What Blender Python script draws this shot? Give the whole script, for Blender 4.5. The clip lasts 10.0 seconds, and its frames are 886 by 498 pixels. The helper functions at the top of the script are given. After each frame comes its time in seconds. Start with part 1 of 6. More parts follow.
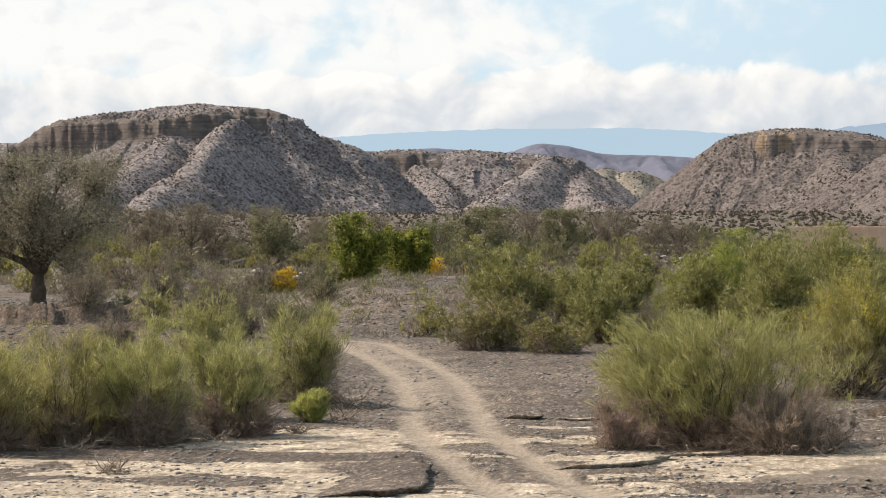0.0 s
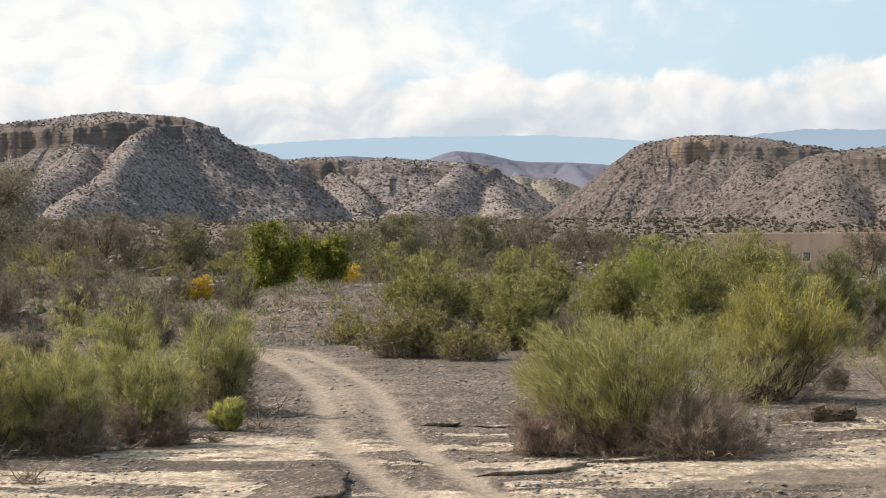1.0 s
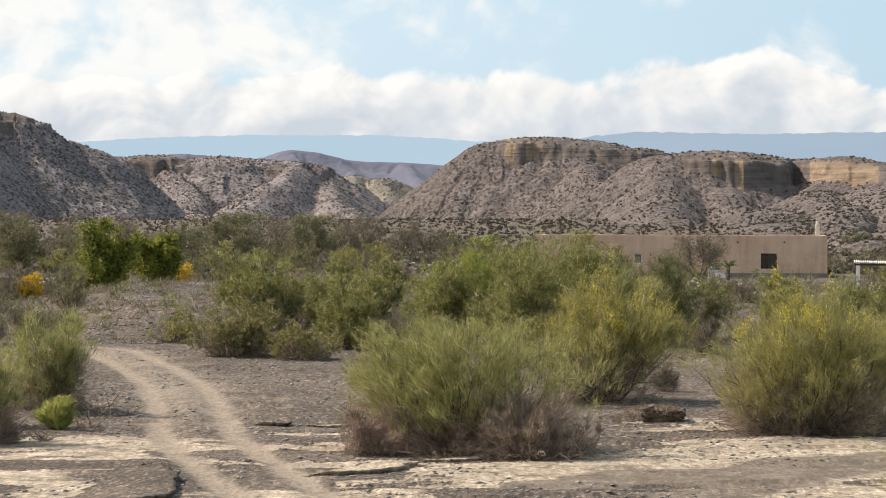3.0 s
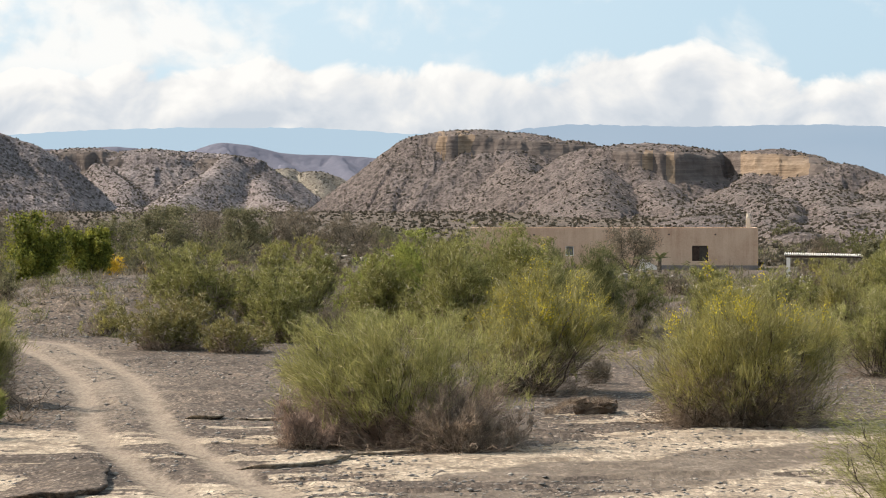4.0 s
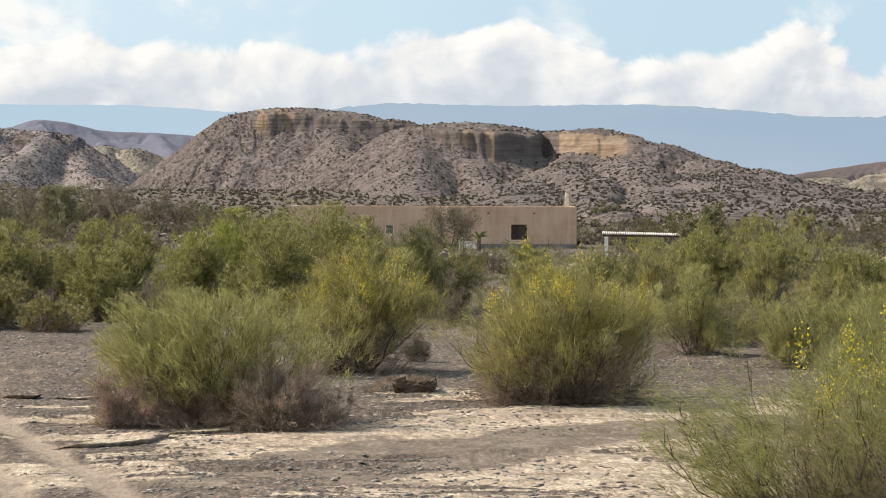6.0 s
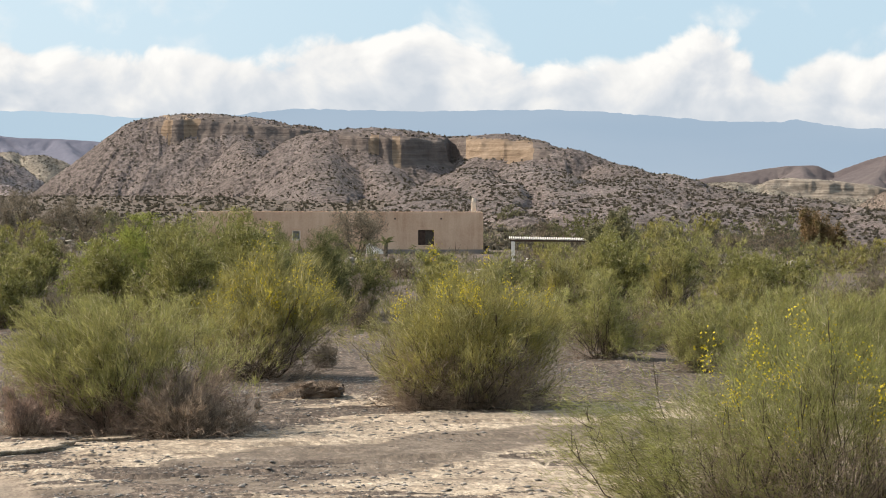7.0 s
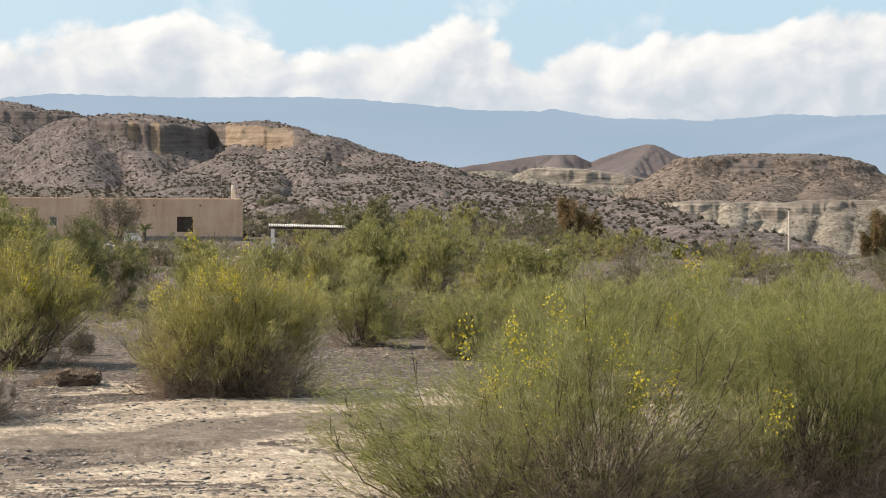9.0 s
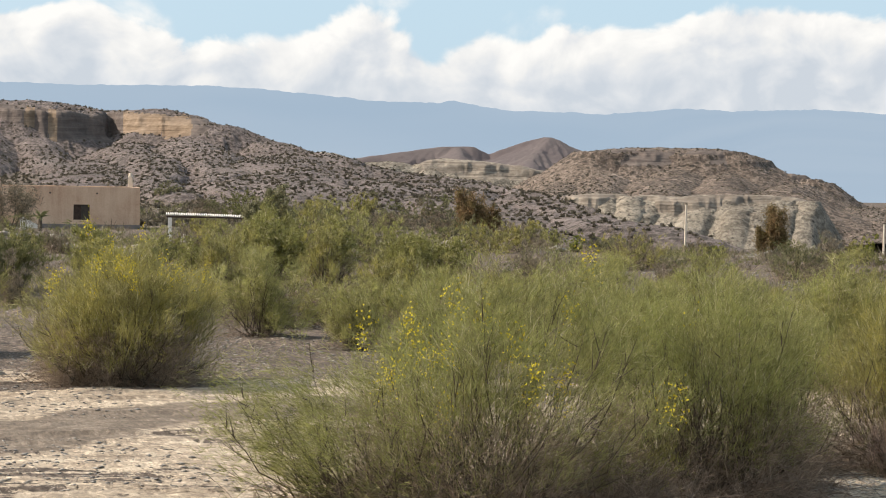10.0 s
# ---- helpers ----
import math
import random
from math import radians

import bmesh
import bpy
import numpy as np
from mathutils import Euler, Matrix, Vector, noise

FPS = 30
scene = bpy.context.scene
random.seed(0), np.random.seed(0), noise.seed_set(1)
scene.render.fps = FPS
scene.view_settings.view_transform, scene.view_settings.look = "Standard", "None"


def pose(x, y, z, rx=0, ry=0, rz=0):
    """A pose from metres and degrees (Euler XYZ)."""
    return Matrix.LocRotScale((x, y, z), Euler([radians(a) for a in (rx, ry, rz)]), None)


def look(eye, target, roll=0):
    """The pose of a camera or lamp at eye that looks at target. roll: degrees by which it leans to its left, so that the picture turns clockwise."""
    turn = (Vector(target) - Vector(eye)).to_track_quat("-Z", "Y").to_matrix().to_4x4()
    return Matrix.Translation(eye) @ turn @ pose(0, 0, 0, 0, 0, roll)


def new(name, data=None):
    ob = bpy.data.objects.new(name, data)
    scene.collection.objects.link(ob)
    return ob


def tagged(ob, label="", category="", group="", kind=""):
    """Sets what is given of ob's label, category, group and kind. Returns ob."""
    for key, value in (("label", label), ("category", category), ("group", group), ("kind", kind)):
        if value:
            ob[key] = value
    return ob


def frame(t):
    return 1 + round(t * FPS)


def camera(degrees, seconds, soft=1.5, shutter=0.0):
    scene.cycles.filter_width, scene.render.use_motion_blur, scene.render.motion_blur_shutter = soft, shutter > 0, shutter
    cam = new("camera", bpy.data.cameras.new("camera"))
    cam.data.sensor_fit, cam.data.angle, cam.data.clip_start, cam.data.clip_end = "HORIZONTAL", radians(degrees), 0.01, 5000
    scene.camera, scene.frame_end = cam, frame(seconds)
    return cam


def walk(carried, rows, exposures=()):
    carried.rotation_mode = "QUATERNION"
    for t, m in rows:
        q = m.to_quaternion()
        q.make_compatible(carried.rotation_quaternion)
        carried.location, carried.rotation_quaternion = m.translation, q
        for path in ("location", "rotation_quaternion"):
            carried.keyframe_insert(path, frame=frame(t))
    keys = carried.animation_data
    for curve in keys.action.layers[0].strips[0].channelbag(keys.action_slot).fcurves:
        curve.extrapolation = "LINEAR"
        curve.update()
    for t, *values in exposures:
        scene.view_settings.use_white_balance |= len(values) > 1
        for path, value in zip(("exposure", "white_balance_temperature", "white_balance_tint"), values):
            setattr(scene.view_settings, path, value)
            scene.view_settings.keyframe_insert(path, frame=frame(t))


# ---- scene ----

# ---------------------------------------------------------------- camera
EYE = Vector((0.0, 0.0, 4.6))
# seconds, turn to the left, pitch up, roll (degrees)
TURNS = [
    (0.0, 7.828, -0.904, -0.225), (0.5, 6.911, -0.775, -0.376), (1.0, 5.919, -0.741, -0.405),
    (1.5, 5.004, -0.750, -0.214), (2.0, 4.031, -0.686, -0.099), (2.5, 3.006, -0.692, 0.057),
    (2.7, 2.650, -0.716, 0.090), (3.8, 0.823, -0.885, 0.050), (4.0, 0.570, -0.924, 0.038),
    (4.5, 0.000, -1.086, 0.000), (5.0, -0.851, -1.325, 0.106), (5.5, -2.303, -1.489, 0.276),
    (5.7, -2.868, -1.468, 0.270), (6.8, -5.110, -1.260, 0.070), (7.0, -5.662, -1.275, 0.061),
    (7.5, -7.317, -1.236, 0.103), (8.0, -8.865, -1.294, 0.090), (8.5, -10.094, -1.416, 0.260),
    (9.0, -11.141, -1.539, 0.411), (9.5, -12.344, -1.681, 0.710), (10.0, -13.476, -1.713, 1.048),
]
cam = camera(20.0, 10.0, soft=1.0)


def heading(yaw, pitch, roll):
    a, b = radians(yaw), radians(pitch)
    way = Vector((-math.sin(a) * math.cos(b), math.cos(a) * math.cos(b), math.sin(b)))
    return look(EYE, EYE + way, roll)


walk(cam, [(t, heading(y, p, r)) for t, y, p, r in TURNS])

# ---------------------------------------------------------------- light
SUN_AZ, SUN_EL = -69.0, 41.0      # degrees to the right of +y, and up


def node(tree, kind, **sets):
    n = tree.nodes.new("ShaderNode" + kind)
    for key, value in sets.items():
        if key.startswith("i_"):
            n.inputs[key[2:].replace("_", " ")].default_value = value
        else:
            setattr(n, key, value)
    return n


class Nodes:
    """A short hand for node trees."""

    def __init__(self, tree):
        self.t = tree
        tree.nodes.clear()

    def n(self, kind, **k):
        return node(self.t, kind, **k)

    def put(self, sock, value):
        if hasattr(value, "is_linked"):
            self.t.links.new(value, sock)
        elif value is not None:
            sock.default_value = value

    def math(self, op, a, b=None, c=None, clamp=False):
        m = self.n("Math", operation=op, use_clamp=clamp)
        for s, v in zip(m.inputs, (a, b, c)):
            self.put(s, v)
        return m.outputs[0]

    def step(self, v, lo, hi, a=0.0, b=1.0):
        m = self.n("MapRange", interpolation_type="SMOOTHSTEP")
        self.put(m.inputs["Value"], v)
        for s, x in zip(("From Min", "From Max", "To Min", "To Max"), (lo, hi, a, b)):
            self.put(m.inputs[s], x)
        return m.outputs["Result"]

    def mix(self, f, a, b, blend="MIX"):
        m = self.n("Mix", data_type="RGBA", blend_type=blend)
        self.put(m.inputs[0], f)
        for s, v in ((m.inputs[6], a), (m.inputs[7], b)):
            self.put(s, (*v, 1) if isinstance(v, tuple) and len(v) == 3 else v)
        return m.outputs[2]

    def noise(self, vec, scale, detail=4.0, rough=0.55, dist=0.0):
        m = self.n("TexNoise")
        self.put(m.inputs["Vector"], vec)
        m.inputs["Scale"].default_value, m.inputs["Detail"].default_value = scale, detail
        m.inputs["Roughness"].default_value, m.inputs["Distortion"].default_value = rough, dist
        return m.outputs["Fac"]

    def scaled(self, vec, s):
        m = self.n("VectorMath", operation="MULTIPLY")
        self.put(m.inputs[0], vec)
        m.inputs[1].default_value = s
        return m.outputs[0]

    def ramp(self, fac, stops):
        r = self.n("ValToRGB")
        self.put(r.inputs[0], fac)
        el = r.color_ramp.elements
        while len(el) < len(stops):
            el.new(0.5)
        for e, (p, c) in zip(el, stops):
            e.position = p
            e.color = (*c, 1) if isinstance(c, tuple) else (c, c, c, 1)
        return r.outputs[0]


def build_world():
    world = bpy.data.worlds.new("sky")
    scene.world = world
    world.use_nodes = True
    g = Nodes(world.node_tree)
    sky = g.n("TexSky", sky_type="NISHITA", sun_disc=False, sun_elevation=radians(SUN_EL),
              sun_rotation=radians(SUN_AZ), air_density=1.0, dust_density=2.0, ozone_density=1.0)
    way = g.n("TexCoord").outputs["Generated"]
    sep = g.n("SeparateXYZ")
    g.put(sep.inputs[0], way)
    az = g.math("MULTIPLY", g.math("ARCTAN2", sep.outputs[0], sep.outputs[1]), 57.29578)
    el = g.math("MULTIPLY", g.math("ARCSINE", sep.outputs[2]), 57.29578)
    comb = g.n("CombineXYZ")
    g.put(comb.inputs[0], g.math("MULTIPLY", az, 0.85))
    g.put(comb.inputs[1], el)
    flat = comb.outputs[0]

    def shifted(dx, dy):
        m = g.n("VectorMath", operation="ADD")
        g.put(m.inputs[0], flat)
        m.inputs[1].default_value = (dx, dy, 0.0)
        return m.outputs[0]

    big = g.noise(flat, 0.42, 5, 0.55, 0.3)
    puff = g.noise(flat, 0.62, 6, 0.5, 0.3)
    sunward = g.noise(shifted(-0.30, 0.26), 0.62, 6, 0.5, 0.3)
    relief = g.math("SUBTRACT", puff, sunward)
    # the top of the cumulus bank, by azimuth
    tops = [(-40, 3.4), (-13, 3.3), (-8, 3.2), (-4.5, 3.45), (-1.5, 3.25), (2.3, 3.3), (3.6, 3.6), (5.1, 3.85), (6.8, 3.1),
            (7.7, 2.85), (8.7, 3.05), (10, 3.2), (11.9, 3.6), (13.1, 2.95), (14.4, 3.35), (15.1, 3.0), (16.2, 3.4),
            (18.6, 3.6), (19.2, 4.05), (20.5, 4.3), (23, 4.0), (40, 3.6)]
    top = g.ramp(g.math("DIVIDE", g.math("ADD", az, 40), 80), [((a + 40) / 80, (v - 2) / 3) for a, v in tops])
    top = g.math("ADD", g.math("MULTIPLY", top, 3.0), 2.0)
    edge = g.math("ADD", g.math("SUBTRACT", top, el), g.math("MULTIPLY", g.math("SUBTRACT", puff, 0.5), 2.3))
    bank = g.step(edge, -0.06, 0.24)
    # loose sheets and puffs higher up, thicker towards the sun
    left = g.step(az, -16.0, 5.0, 0.17, -0.06)
    high = g.step(g.math("ADD", g.math("ADD", g.math("MULTIPLY", big, 0.55), g.math("MULTIPLY", puff, 0.45)), left), 0.47, 0.64)
    high = g.math("MULTIPLY", high, g.step(el, 2.4, 3.4, 0.3, 0.9))
    mask = g.math("MAXIMUM", bank, high)
    # sunlit tops, blue-grey bellies and a hazy grey-blue base
    depth = g.step(g.math("SUBTRACT", top, el), -0.2, 1.6, 1.0, 0.0)
    tone = g.math("ADD", g.math("MULTIPLY", relief, 1.35), g.math("MULTIPLY", depth, 0.36))
    tone = g.math("ADD", tone, g.math("ADD", g.step(az, -16.0, 4.0, 0.05, 0.0), 0.33))
    cloud = g.ramp(tone, [(0.22, (0.58, 0.63, 0.69)), (0.42, (0.71, 0.735, 0.765)), (0.56, (0.83, 0.828, 0.818)), (0.72, (0.945, 0.928, 0.895))])
    sky_col = g.mix(1.0, sky.outputs[0], (0.105, 0.105, 0.105), "MULTIPLY")
    hazy = g.math("MULTIPLY", g.step(az, -25.0, 12.0, 0.92, 0.85), g.step(el, 7.0, 45.0, 1.0, 0.45))
    pale = g.mix(hazy, sky_col, g.mix(g.step(az, -6.0, 10.0), (0.64, 0.80, 0.91), (0.55, 0.73, 0.865)))
    out = g.mix(g.math("MULTIPLY", mask, g.step(el, 10.0, 50.0, 1.0, 0.6)), pale, cloud)
    bg = g.n("Background", i_Strength=0.8)
    g.put(bg.inputs[0], out)
    g.put(g.n("OutputWorld").inputs[0], bg.outputs[0])


build_world()
sun_data = bpy.data.lights.new("sun", "SUN")
sun_data.energy, sun_data.angle, sun_data.color = 5.0, radians(0.6), (1.0, 0.868, 0.735)
sun_az, sun_el = radians(SUN_AZ), radians(SUN_EL)
sun_way = Vector((math.sin(sun_az) * math.cos(sun_el), math.cos(sun_az) * math.cos(sun_el), math.sin(sun_el)))
new("sun", sun_data).matrix_world = look(sun_way * 200, (0, 0, 0))
scene.view_settings.exposure = 0.42


# ---------------------------------------------------------------- materials
def material(name, rough=0.9):
    m = bpy.data.materials.new(name)
    m.use_nodes = True
    g = Nodes(m.node_tree)
    b = g.n("BsdfPrincipled", i_Roughness=rough)
    b.inputs["Specular IOR Level"].default_value = 0.2
    out = g.n("OutputMaterial")
    g.put(out.inputs[0], b.outputs[0])
    return m, g, b, out


def bump(g, b, height, strength=0.5, dist=0.05):
    n = g.n("Bump", i_Strength=strength, i_Distance=dist)
    g.put(n.inputs["Height"], height)
    g.put(b.inputs["Normal"], n.outputs[0])


def plant_material(name, dark, light, tint=None, through_light=0.25, straw=0.0, contrast=1.0):
    """Thin stems and leaves: colour differs from piece to piece and from spray to spray, some light shines through."""
    m, g, b, out = material(name, 0.62)
    rnd = g.n("NewGeometry").outputs["Random Per Island"]
    col = g.mix(rnd, dark, light)
    pos = g.n("TexCoord").outputs["Object"]
    patch = g.step(g.noise(pos, 1.3, 3), 0.42, 0.66)
    if tint:
        col = g.mix(g.math("MULTIPLY", patch, 0.8), col, tint)
    spray = g.noise(pos, 5.5, 3, 0.65)
    lo, hi = 1 - 0.5 * contrast, 1 + 0.42 * contrast
    col = g.mix(1.0, col, g.ramp(spray, [(0.34, (lo, lo, lo)), (0.5, (1.0, 1.0, 1.0)), (0.66, (hi, hi, hi * 0.97))]), "MULTIPLY")
    if straw:
        col = g.mix(g.step(rnd, 1.0 - straw, 1.0 - straw + 0.01), col, (0.50, 0.46, 0.30))
    g.put(b.inputs["Base Color"], col)
    tr = g.n("BsdfTranslucent")
    g.put(tr.inputs[0], col)
    mx = g.n("MixShader")
    mx.inputs[0].default_value = through_light
    g.put(mx.inputs[1], b.outputs[0])
    g.put(mx.inputs[2], tr.outputs[0])
    g.put(out.inputs[0], mx.outputs[0])
    return m


def plain_material(name, a, b_col, scale=3.0, rough=0.9, bumpy=0.3, dist=0.03):
    m, g, b, out = material(name, rough)
    pos = g.n("TexCoord").outputs["Object"]
    n1, n2 = g.noise(pos, scale, 5, 0.6), g.noise(pos, scale * 9, 3, 0.6)
    f = g.math("ADD", g.math("MULTIPLY", n1, 0.65), g.math("MULTIPLY", n2, 0.35))
    g.put(b.inputs["Base Color"], g.mix(g.step(f, 0.32, 0.68), a, b_col))
    bump(g, b, f, bumpy, dist)
    return m


MAT = {}
MAT["broom"] = plant_material("broom_green", (0.172, 0.173, 0.060), (0.42, 0.402, 0.175), (0.315, 0.315, 0.106), 0.5, 0.07)
# Darker, greener copy of the broom: the near bushes' shadow is in its colour.
MAT["broom_near_shaded"] = plant_material("broom_near_shaded", (0.14, 0.147, 0.05), (0.37, 0.365, 0.155), (0.26, 0.278, 0.085), 0.5, 0.06, 1.15)
MAT["broom_olive"] = plant_material("broom_olive", (0.152, 0.148, 0.055), (0.37, 0.345, 0.15), (0.36, 0.325, 0.09), 0.5, 0.06)
MAT["broom_fresh"] = plant_material("broom_fresh", (0.12, 0.15, 0.035), (0.32, 0.35, 0.09), (0.34, 0.35, 0.09), 0.42)
MAT["tuft"] = plant_material("grass_tuft", (0.28, 0.29, 0.08), (0.50, 0.50, 0.18), None, 0.45)
MAT["citrus"] = plant_material("citrus_leaf", (0.07, 0.095, 0.018), (0.27, 0.285, 0.055), (0.33, 0.32, 0.06), 0.35)
MAT["olive"] = plant_material("olive_leaf", (0.12, 0.122, 0.062), (0.28, 0.265, 0.155), None, 0.35)
MAT["grey_leaf"] = plant_material("grey_leaf", (0.135, 0.115, 0.085), (0.30, 0.255, 0.185))
MAT["grey_olive"] = plant_material("grey_olive_leaf", (0.14, 0.13, 0.092), (0.32, 0.29, 0.21), None, 0.3)
MAT["broom_mid"] = plant_material("broom_mid", (0.125, 0.13, 0.046), (0.34, 0.33, 0.125), (0.27, 0.265, 0.085), 0.42, 0.06, 1.1)
MAT["rust_leaf"] = plant_material("rust_leaf", (0.13, 0.125, 0.045), (0.34, 0.285, 0.115), (0.19, 0.185, 0.058), 0.35, 0.1)
MAT["broom_dark"] = plant_material("broom_dark", (0.088, 0.097, 0.04), (0.225, 0.222, 0.10), (0.175, 0.175, 0.065), 0.35)
MAT["dry"] = plant_material("dry_twig", (0.16, 0.123, 0.092), (0.40, 0.32, 0.245), None, 0.2)
MAT["dead"] = plant_material("dead_branch", (0.12, 0.088, 0.066), (0.36, 0.285, 0.225), None, 0.15)
MAT["dry_pink"] = plant_material("dry_pink_twig", (0.19, 0.135, 0.11), (0.46, 0.35, 0.285), None, 0.2)
MAT["pale_twig"] = plant_material("pale_twig", (0.22, 0.18, 0.14), (0.42, 0.36, 0.29), None, 0.05)
MAT["flower"] = plant_material("broom_flower", (0.52, 0.42, 0.025), (0.78, 0.66, 0.05), None, 0.3)
MAT["tamarisk"] = plant_material("tamarisk_leaf", (0.13, 0.095, 0.05), (0.33, 0.22, 0.115), (0.18, 0.15, 0.06), 0.35)
MAT["yellow_shrub"] = plant_material("yellow_shrub", (0.48, 0.33, 0.03), (0.74, 0.54, 0.06), None, 0.3)
MAT["bark"] = plain_material("bark", (0.05, 0.04, 0.03), (0.13, 0.105, 0.08), 6.0)
MAT["soil"] = plain_material("clod_earth", (0.075, 0.055, 0.042), (0.19, 0.15, 0.115), 5.0, 0.95, 0.6, 0.04)
MAT["stone"] = plain_material("pale_stone", (0.22, 0.20, 0.175), (0.46, 0.43, 0.38), 4.0)
MAT["gravel_stone"] = plain_material("grey_stone", (0.13, 0.12, 0.11), (0.34, 0.32, 0.29), 4.0)
MAT["scrub"] = plant_material("hill_scrub", (0.085, 0.075, 0.056), (0.15, 0.132, 0.095), None, 0.2)


def ground_material():
    """Cream silt crust, broken by cracks, over grey-brown gravel; paler dust in the wheel tracks."""
    m, g, b, out = material("ground_earth", 0.95)
    pos = g.n("TexCoord").outputs["Object"]
    silt = g.n("Attribute", attribute_name="silt").outputs["Fac"]
    rut = g.n("Attribute", attribute_name="rut").outputs["Fac"]
    fine = g.noise(g.scaled(pos, (1, 0.35, 1)), 5.0, 6, 0.72, 0.4)
    grit = g.noise(g.scaled(pos, (1, 0.3, 1)), 13.0, 3, 0.8)
    chips = g.noise(g.scaled(pos, (1, 0.3, 1)), 9.0, 2, 0.6)
    streak = g.noise(g.scaled(pos, (0.2, 0.8, 1)), 1.5, 6, 0.66, 0.8)
    wide = g.math("ADD", g.math("MULTIPLY", g.noise(pos, 0.55, 5, 0.65), 0.6), g.math("MULTIPLY", g.noise(pos, 0.1, 4, 0.6), 0.4))
    mixed = g.math("ADD", g.math("MULTIPLY", fine, 0.3), g.math("MULTIPLY", grit, 0.7))
    gravel = g.ramp(mixed, [(0.35, (0.050, 0.040, 0.033)), (0.47, (0.093, 0.077, 0.064)), (0.58, (0.142, 0.119, 0.10)), (0.70, (0.26, 0.226, 0.192))])
    cell = g.n("TexVoronoi", feature="F1", i_Scale=15.0)
    g.put(cell.inputs["Vector"], g.scaled(pos, (1, 0.35, 1)))
    pick = g.n("SeparateColor")
    g.put(pick.inputs[0], cell.outputs["Color"])
    pebble = g.ramp(pick.outputs[0], [(0.0, (0.40, 0.38, 0.37)), (0.45, (0.92, 0.90, 0.88)), (0.8, (1.35, 1.30, 1.25)), (1.0, (2.5, 2.4, 2.3))])
    gravel = g.mix(0.6, gravel, pebble, "MULTIPLY")
    gravel = g.mix(g.step(chips, 0.67, 0.73, 0.0, 0.6), gravel, (0.50, 0.445, 0.385))
    gravel = g.mix(1.0, gravel, g.ramp(wide, [(0.36, (0.62, 0.60, 0.58)), (0.5, (0.95, 0.94, 0.93)), (0.64, (1.35, 1.31, 1.25))]), "MULTIPLY")
    plain = g.noise(pos, 0.8, 6, 0.62)
    wash = g.n("Attribute", attribute_name="wash").outputs["Fac"]
    crust = g.ramp(g.math("ADD", g.math("MULTIPLY", plain, 0.62), g.math("MULTIPLY", fine, 0.38)),
                   [(0.38, (0.15, 0.12, 0.09)), (0.44, (0.30, 0.25, 0.19)), (0.53, (0.44, 0.375, 0.288)), (0.64, (0.56, 0.49, 0.385))])
    thread = g.noise(g.scaled(pos, (0.35, 1.3, 1)), 2.6, 5, 0.6, 1.2)
    crust = g.mix(g.step(g.math("ABSOLUTE", g.math("SUBTRACT", thread, 0.5)), 0.006, 0.024, 0.7, 0.0), crust, (0.14, 0.11, 0.083))
    mud = g.ramp(g.math("ADD", g.math("MULTIPLY", plain, 0.5), g.math("MULTIPLY", mixed, 0.5)), [(0.38, (0.09, 0.073, 0.057)), (0.5, (0.155, 0.129, 0.103)), (0.62, (0.25, 0.212, 0.17))])
    crust = g.mix(g.step(g.math("ADD", wash, g.math("MULTIPLY", g.math("SUBTRACT", plain, 0.5), 1.6)), 0.35, 0.65), crust, mud)
    crust = g.mix(0.3, crust, pebble, "MULTIPLY")
    thin = g.noise(g.scaled(pos, (0.5, 2.2, 1)), 4.5, 4, 0.6, 1.0)
    crust = g.mix(g.step(g.math("ABSOLUTE", g.math("SUBTRACT", thin, 0.48)), 0.005, 0.018, 0.5, 0.0), crust, (0.135, 0.106, 0.08))
    crust = g.mix(g.step(chips, 0.66, 0.71, 0.0, 0.5), crust, (0.16, 0.13, 0.10))
    crumbs = g.noise(g.scaled(pos, (1, 0.32, 1)), 8.0, 4, 0.75)
    crust = g.mix(g.step(crumbs, 0.54, 0.60, 0.0, 0.55), crust, (0.17, 0.138, 0.105))
    crack = g.n("TexVoronoi", feature="DISTANCE_TO_EDGE", i_Scale=1.0)
    warp = g.n("VectorMath", operation="ADD")
    g.put(warp.inputs[0], g.scaled(pos, (0.75, 0.55, 0.2)))
    g.put(warp.inputs[1], g.n("TexNoise", i_Scale=2.0, i_Detail=4.0).outputs["Color"])
    g.put(crack.inputs["Vector"], warp.outputs[0])
    line = g.step(crack.outputs["Distance"], 0.008, 0.025, 0.5, 0.0)
    crust = g.mix(g.math("MULTIPLY", line, g.step(streak, 0.42, 0.58)), crust, (0.09, 0.068, 0.05))
    patch = g.math("ADD", silt, g.math("ADD", g.math("MULTIPLY", g.math("SUBTRACT", streak, 0.5), 1.9), g.math("MULTIPLY", g.math("SUBTRACT", fine, 0.5), 0.9)))
    f = g.step(patch, 0.48, 0.52)
    col = g.mix(f, gravel, crust)
    dust = g.mix(g.step(mixed, 0.38, 0.62), (0.215, 0.174, 0.134), (0.325, 0.272, 0.213))
    rf = g.step(g.math("ADD", rut, g.math("ADD", g.math("MULTIPLY", g.math("SUBTRACT", fine, 0.5), 0.8), g.math("MULTIPLY", g.math("SUBTRACT", wide, 0.5), 0.9))), 0.10, 0.75)
    col = g.mix(g.math("MULTIPLY", rf, 0.9), col, dust)
    earth = g.step(g.math("ADD", g.n("Attribute", attribute_name="earth").outputs["Fac"], g.math("MULTIPLY", g.math("SUBTRACT", wide, 0.5), 1.4)), 0.35, 0.65)
    col = g.mix(g.math("MULTIPLY", earth, 0.85), col, g.ramp(mixed, [(0.38, (0.05, 0.036, 0.027)), (0.5, (0.10, 0.075, 0.056)), (0.64, (0.21, 0.17, 0.132))]))
